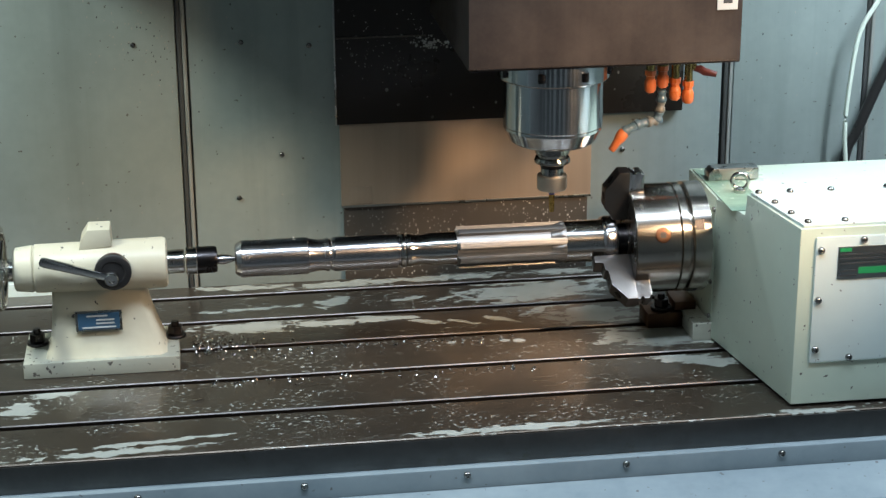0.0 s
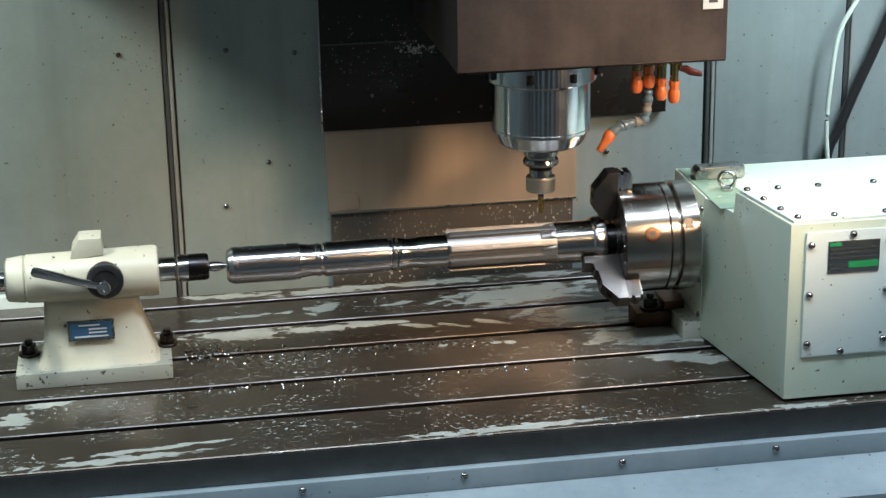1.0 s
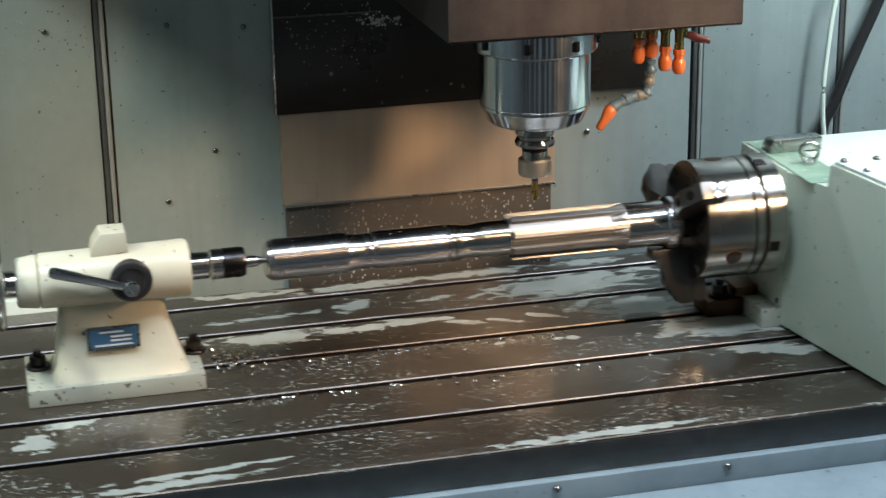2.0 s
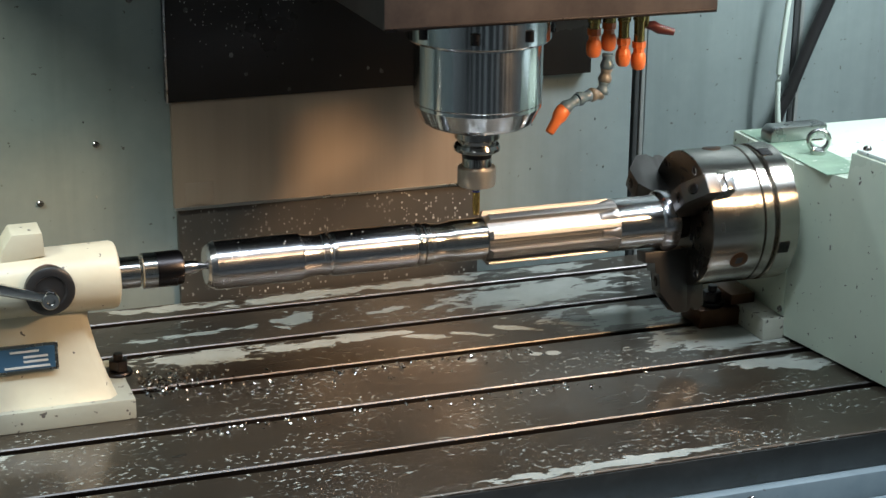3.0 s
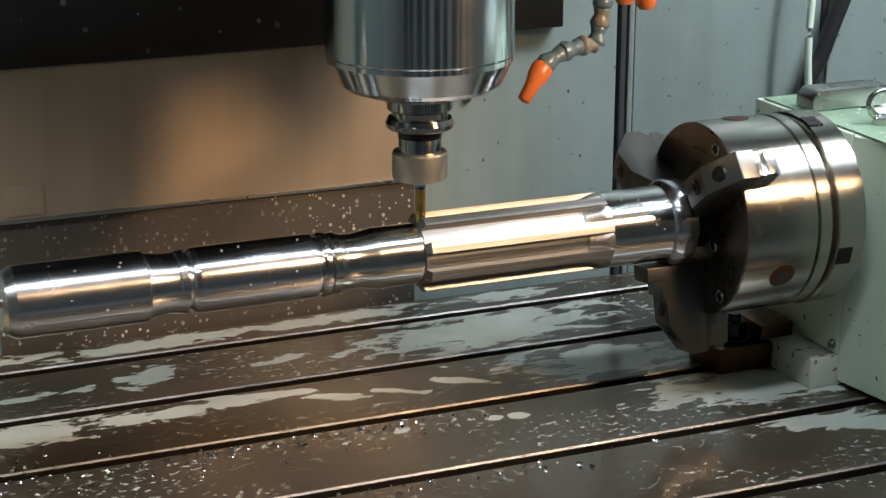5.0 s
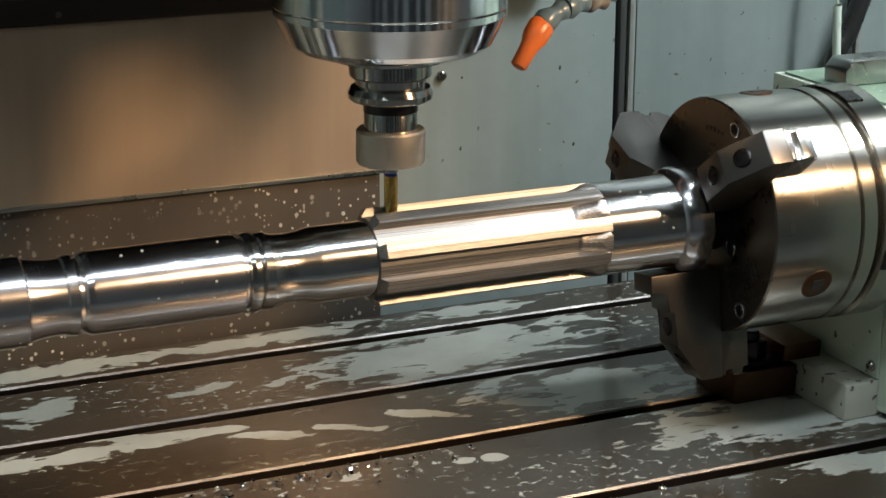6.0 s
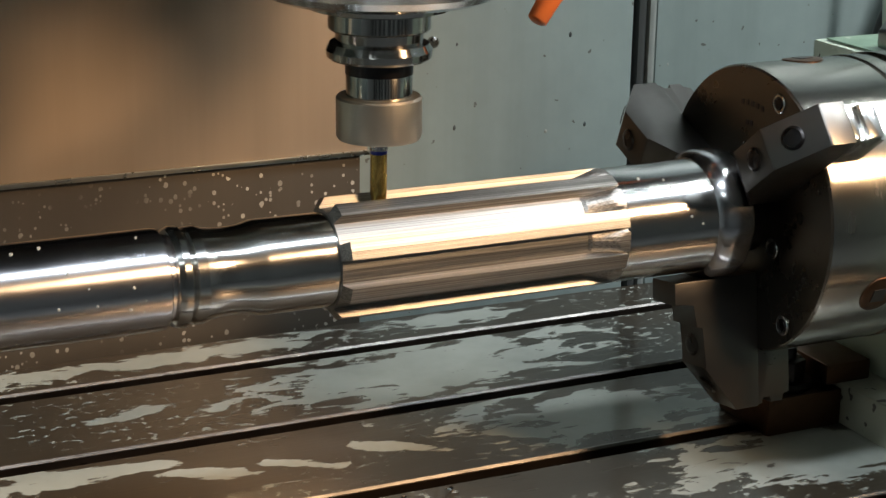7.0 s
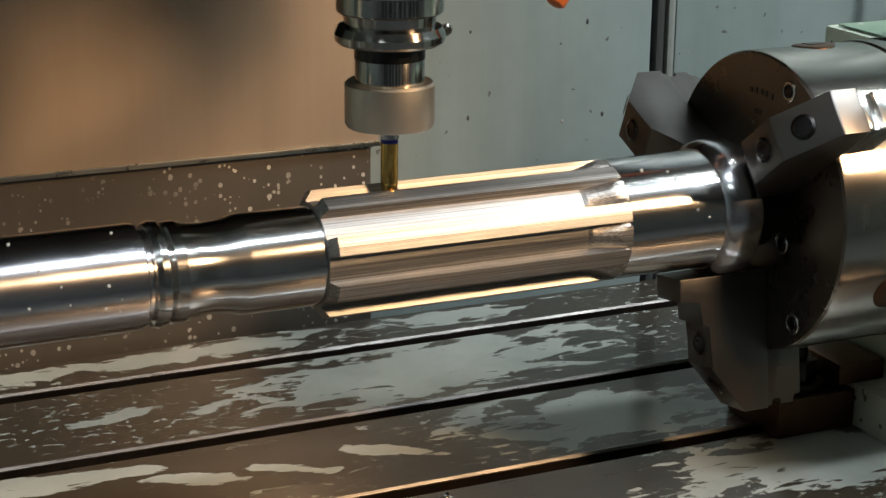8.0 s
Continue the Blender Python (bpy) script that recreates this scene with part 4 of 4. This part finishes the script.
# ---- spindle head ----
def spindle_head():
    h = thing("spindle_head", (0.0, 0.0, 0.48), "black milling head with steel spindle nose, grimy and scratched", "milling head")
    part("casing", boxes((-0.144, 0.277, -0.090, 0.345, 0.480, 1.15, 0.004)), HEAD_PAINT, h, "black scuffed head casing")
    part("lower_lip", boxes((-0.144, 0.274, -0.0925, -0.0902, 0.4802, 0.4835, 0.0006)), BLACK_STEEL, h)
    plate = part("casing_plate", boxes((0.236, 0.268, -0.0925, -0.0903, 0.562, 0.600, 0.0008)), WHITE_PRINT, h, "bright plate on the casing")
    part("print_field", boxes((0.245, 0.259, -0.0931, -0.0926, 0.572, 0.592)), INK, plate)
    X = 0.004
    part("flange", lathe([(0.4798, 0.088), (0.450, 0.088), (0.4475, 0.086), (0.4470, 0.078)], (X, 0, 0), "z", 72), SPINDLE_STEEL, h, "bolted spindle flange", 15)
    for k in range(8):
        a = math.radians(22 + 45 * k)
        c = (X + 0.0865 * math.cos(a), 0.0865 * math.sin(a), 0.463)
        part("flange_bolt", lathe([(0, 0.0065), (0.013, 0.0065), (0.0135, 0.005)], (c[0], c[1], 0.4565), "z", 12), BLACK_STEEL, h)
    part("nose", lathe([(0.4468, 0.0775), (0.4445, 0.0785), (0.372, 0.0785), (0.3705, 0.0778)], (X, 0, 0), "z", 96), SPINDLE_STEEL, h, "polished spindle nose", 15)
    part("nose_ring", lathe([(0.3703, 0.0780), (0.366, 0.0780), (0.347, 0.0690), (0.343, 0.0640), (0.3405, 0.0580), (0.340, 0.050)], (X, 0, 0), "z", 96), SPINDLE_STEEL, h, "chamfered spindle end ring", 15)
    part("drive_face", lathe([(0.3398, 0.040), (0.335, 0.039), (0.334, 0.036)], (X, 0, 0), "z", 64), HOLDER_STEEL, h)
    HEAD_THINGS.append(h)
    t = thing("tool_holder", (X, 0, 0.30), "steel tool holder with collet nut", "tool holder")
    part("flange", lathe([(0.3338, 0.0279), (0.3240, 0.0279), (0.3230, 0.0270), (0.3225, 0.0243), (0.3165, 0.0236), (0.3160, 0.0270), (0.3120, 0.0290),
                          (0.3085, 0.0286), (0.3070, 0.0270), (0.3065, 0.0185)], (X, 0, 0), "z", 64), HOLDER_STEEL, t, "grooved gripper flange", 25)
    part("neck", lathe([(0.3063, 0.0180), (0.2985, 0.0180), (0.2980, 0.0182), (0.2870, 0.0182)], (X, 0, 0), "z", 56), HOLDER_STEEL, t)
    # black sleeve stands in for the shade below the flange
    part("dark_band", lathe([(0.3062, 0.0185), (0.2990, 0.0185)], (X, 0, 0), "z", 56), BLACK_STEEL, t, "dark band on the neck, shade below the flange")
    part("collet_nut", lathe([(0.2872, 0.0189), (0.2868, 0.0225), (0.2855, 0.0236), (0.2650, 0.0236), (0.2630, 0.0225), (0.2622, 0.0162)], (X, 0, 0), "z", 64), NUT_STEEL, t, "matt collet nut")
    HEAD_THINGS.append(t)
    e = thing("end_mill", (X, 0, 0.24), "gold-coated end mill with blue ring on the shank", "end mill")
    part("shank", lathe([(0.2621, 0.0049), (0.2560, 0.0049)], (X, 0, 0), "z", 28), STEEL, e)
    part("blue_ring", lathe([(0.2559, 0.0046), (0.2540, 0.0046)], (X, 0, 0), "z", 28), BLUE_RING, e, "blue ring")
    bm = bmesh.new()
    rings = []
    for k in range(13):
        z = 0.2539 - 0.0289 * k / 12
        ring = []
        for i in range(24):
            a = 2 * math.pi * i / 24
            r = 0.0047 * (1 - (0.16 * max(0.0, math.cos(2 * (a + 0.30 * k))) if k > 3 else 0))
            ring.append(bm.verts.new((X + r * math.cos(a), r * math.sin(a), z)))
        rings.append(ring)
    for r0, r1 in zip(rings, rings[1:]):
        for i in range(24):
            bm.faces.new((r0[i], r0[(i + 1) % 24], r1[(i + 1) % 24], r1[i]))
    bm.faces.new(rings[0][::-1])
    bm.faces.new(rings[-1])
    part("cutter", bm, TIN, e, "gold-coated fluted cutter", 60)
    HEAD_THINGS.append(e)


def coolant_hoses():
    Y = 0.02
    for k, (x, zb, hose) in enumerate(((0.165, 0.409, False), (0.185, 0.416, True), (0.2055, 0.395, False), (0.227, 0.389, False))):
        t = thing("coolant_fitting", (x, Y, 0.48), "brass coolant fitting with orange plastic end under the head", "coolant fitting", "coolant fittings under the head")
        z1 = zb + 0.034
        part("brass_stub", lathe([(0.4798, 0.0075), (0.462, 0.0075), (0.461, 0.0085), (0.452, 0.0085), (0.451, 0.0068), (z1, 0.0068)], (x, Y, 0), "z", 16), BRASS, t, "oily brass stub")
        part("collar", lathe([(z1 + 0.002, 0.0092), (z1 - 0.006, 0.0092), (z1 - 0.007, 0.0072), (z1 - 0.012, 0.0072)], (x, Y, 0), "z", 8), ORANGE, t)
        part("ball_end", lathe([(z1 - 0.012, 0.0070), (z1 - 0.016, 0.0092), (z1 - 0.024, 0.0098), (z1 - 0.031, 0.0086), (z1 - 0.034, 0.0060)], (x, Y, 0), "z", 20), ORANGE, t, "orange plastic socket")
        HEAD_THINGS.append(t)
    t = thing("coolant_nozzle", (0.185, Y, 0.41), "jointed coolant hose with orange nozzle tip", "coolant nozzle")
    joints = [(0.1845, Y, 0.412), (0.1840, Y, 0.394), (0.1815, Y, 0.377), (0.1775, Y - 0.002, 0.3615), (0.1600, Y - 0.006, 0.3620), (0.1400, Y - 0.012, 0.3590), (0.1200, Y - 0.016, 0.3500)]
    for k, (a, b) in enumerate(zip(joints, joints[1:])):
        a, b = Vector(a), Vector(b)
        d = b - a
        f = [0.0, 0.12, 0.30, 0.45, 0.62, 0.85, 1.05]
        r = [0.0062, 0.0078, 0.0066, 0.0062, 0.0078, 0.0092, 0.0078]
        bm = tube([a + d * q for q in f], r, 18)
        part("hose_joint", bm, BLUE_PLASTIC if k not in (1, 3) else GREY_PLASTIC, t, "blue-grey hose joint" if k not in (1, 3) else "milky grey hose joint", 70)
    a, b = Vector((0.1215, Y - 0.0155, 0.3510)), Vector((0.0985, Y - 0.022, 0.3215))
    d = b - a
    part("nozzle_tip", tube([a, a + d * 0.10, a + d * 0.35, a + d * 0.55, a + d * 0.97, b], [0.0075, 0.0095, 0.0092, 0.0066, 0.0058, 0.0040], 20), ORANGE, t, "orange nozzle tip", 70)
    HEAD_THINGS.append(t)
    t = thing("side_nozzle", (0.262, Y, 0.44), "dark red coolant stub at the head corner", "coolant stub")
    part("stub", tube([(0.2350, Y, 0.4450), (0.2450, Y, 0.4440), (0.2520, Y - 0.004, 0.4400), (0.2700, Y - 0.01, 0.4360)], [0.004, 0.0065, 0.0065, 0.0045], 14), RED_BROWN, t)
    part("stem", tube([(0.2350, Y, 0.4798), (0.2350, Y, 0.4440)], 0.0045, 12), BRASS, t)
    HEAD_THINGS.append(t)


def wall_things():
    t = thing("cable", (0.618, 0.33, -0.17), "pale green flexible cable hanging by the wall", "cable")
    part("sheath", tube(arc_points([(0.693, 0.33, 0.55), (0.658, 0.33, 0.481), (0.626, 0.33, 0.42), (0.614, 0.33, 0.33), (0.610, 0.33, 0.246), (0.620, 0.33, 0.14), (0.648, 0.32, -0.17)]), 0.0042, 12), PALE_HOSE, t)
    t = thing("rubber_hose", (0.618, 0.33, -0.17), "thick black rubber hose behind the indexer", "hose")
    part("sheath", tube(arc_points([(0.768, 0.345, 0.55), (0.703, 0.345, 0.39), (0.671, 0.345, 0.316), (0.639, 0.345, 0.234), (0.615, 0.345, 0.161), (0.578, 0.34, -0.17)]), 0.0095, 16), BLACK_PLASTIC, t)
    tagged(new("rear_gutter", finish(boxes((-1.3, -0.66, 0.3515, 0.3685, -0.17, 0.022, 0.003)), "rear_gutter", COVER_PAINT)), "pale grey gutter rail behind the table", "gutter", kind="structure")


shop()
enclosure()
guard()
wall_things()
work_table()
spindle_head()
coolant_hoses()
tailstock()
shaft()
chuck()
rotary_unit()
chips()


# ---- movement ----
def value(rows, t):
    for (a, p), (b, q) in zip(rows, rows[1:]):
        if a <= t <= b:
            return p + (q - p) * (t - a) / (b - a)
    return rows[-1][1]


def motions():
    for ob in TABLE_THINGS:
        b = ob.location.copy()
        walk(ob, [(t, pose(b.x + s, b.y, b.z)) for t, s in SHIFT])
    times = sorted({t for t, _ in SHIFT} | {t for t, _ in TURN})
    for ob in TURNING_THINGS:
        b = ob.location.copy()
        walk(ob, [(t, pose(b.x + value(SHIFT, t), b.y, b.z, value(TURN, t))) for t in times])
    for ob in HEAD_THINGS:
        b = ob.location.copy()
        walk(ob, [(t, pose(b.x, b.y, b.z + s)) for t, s in SINK])


motions()
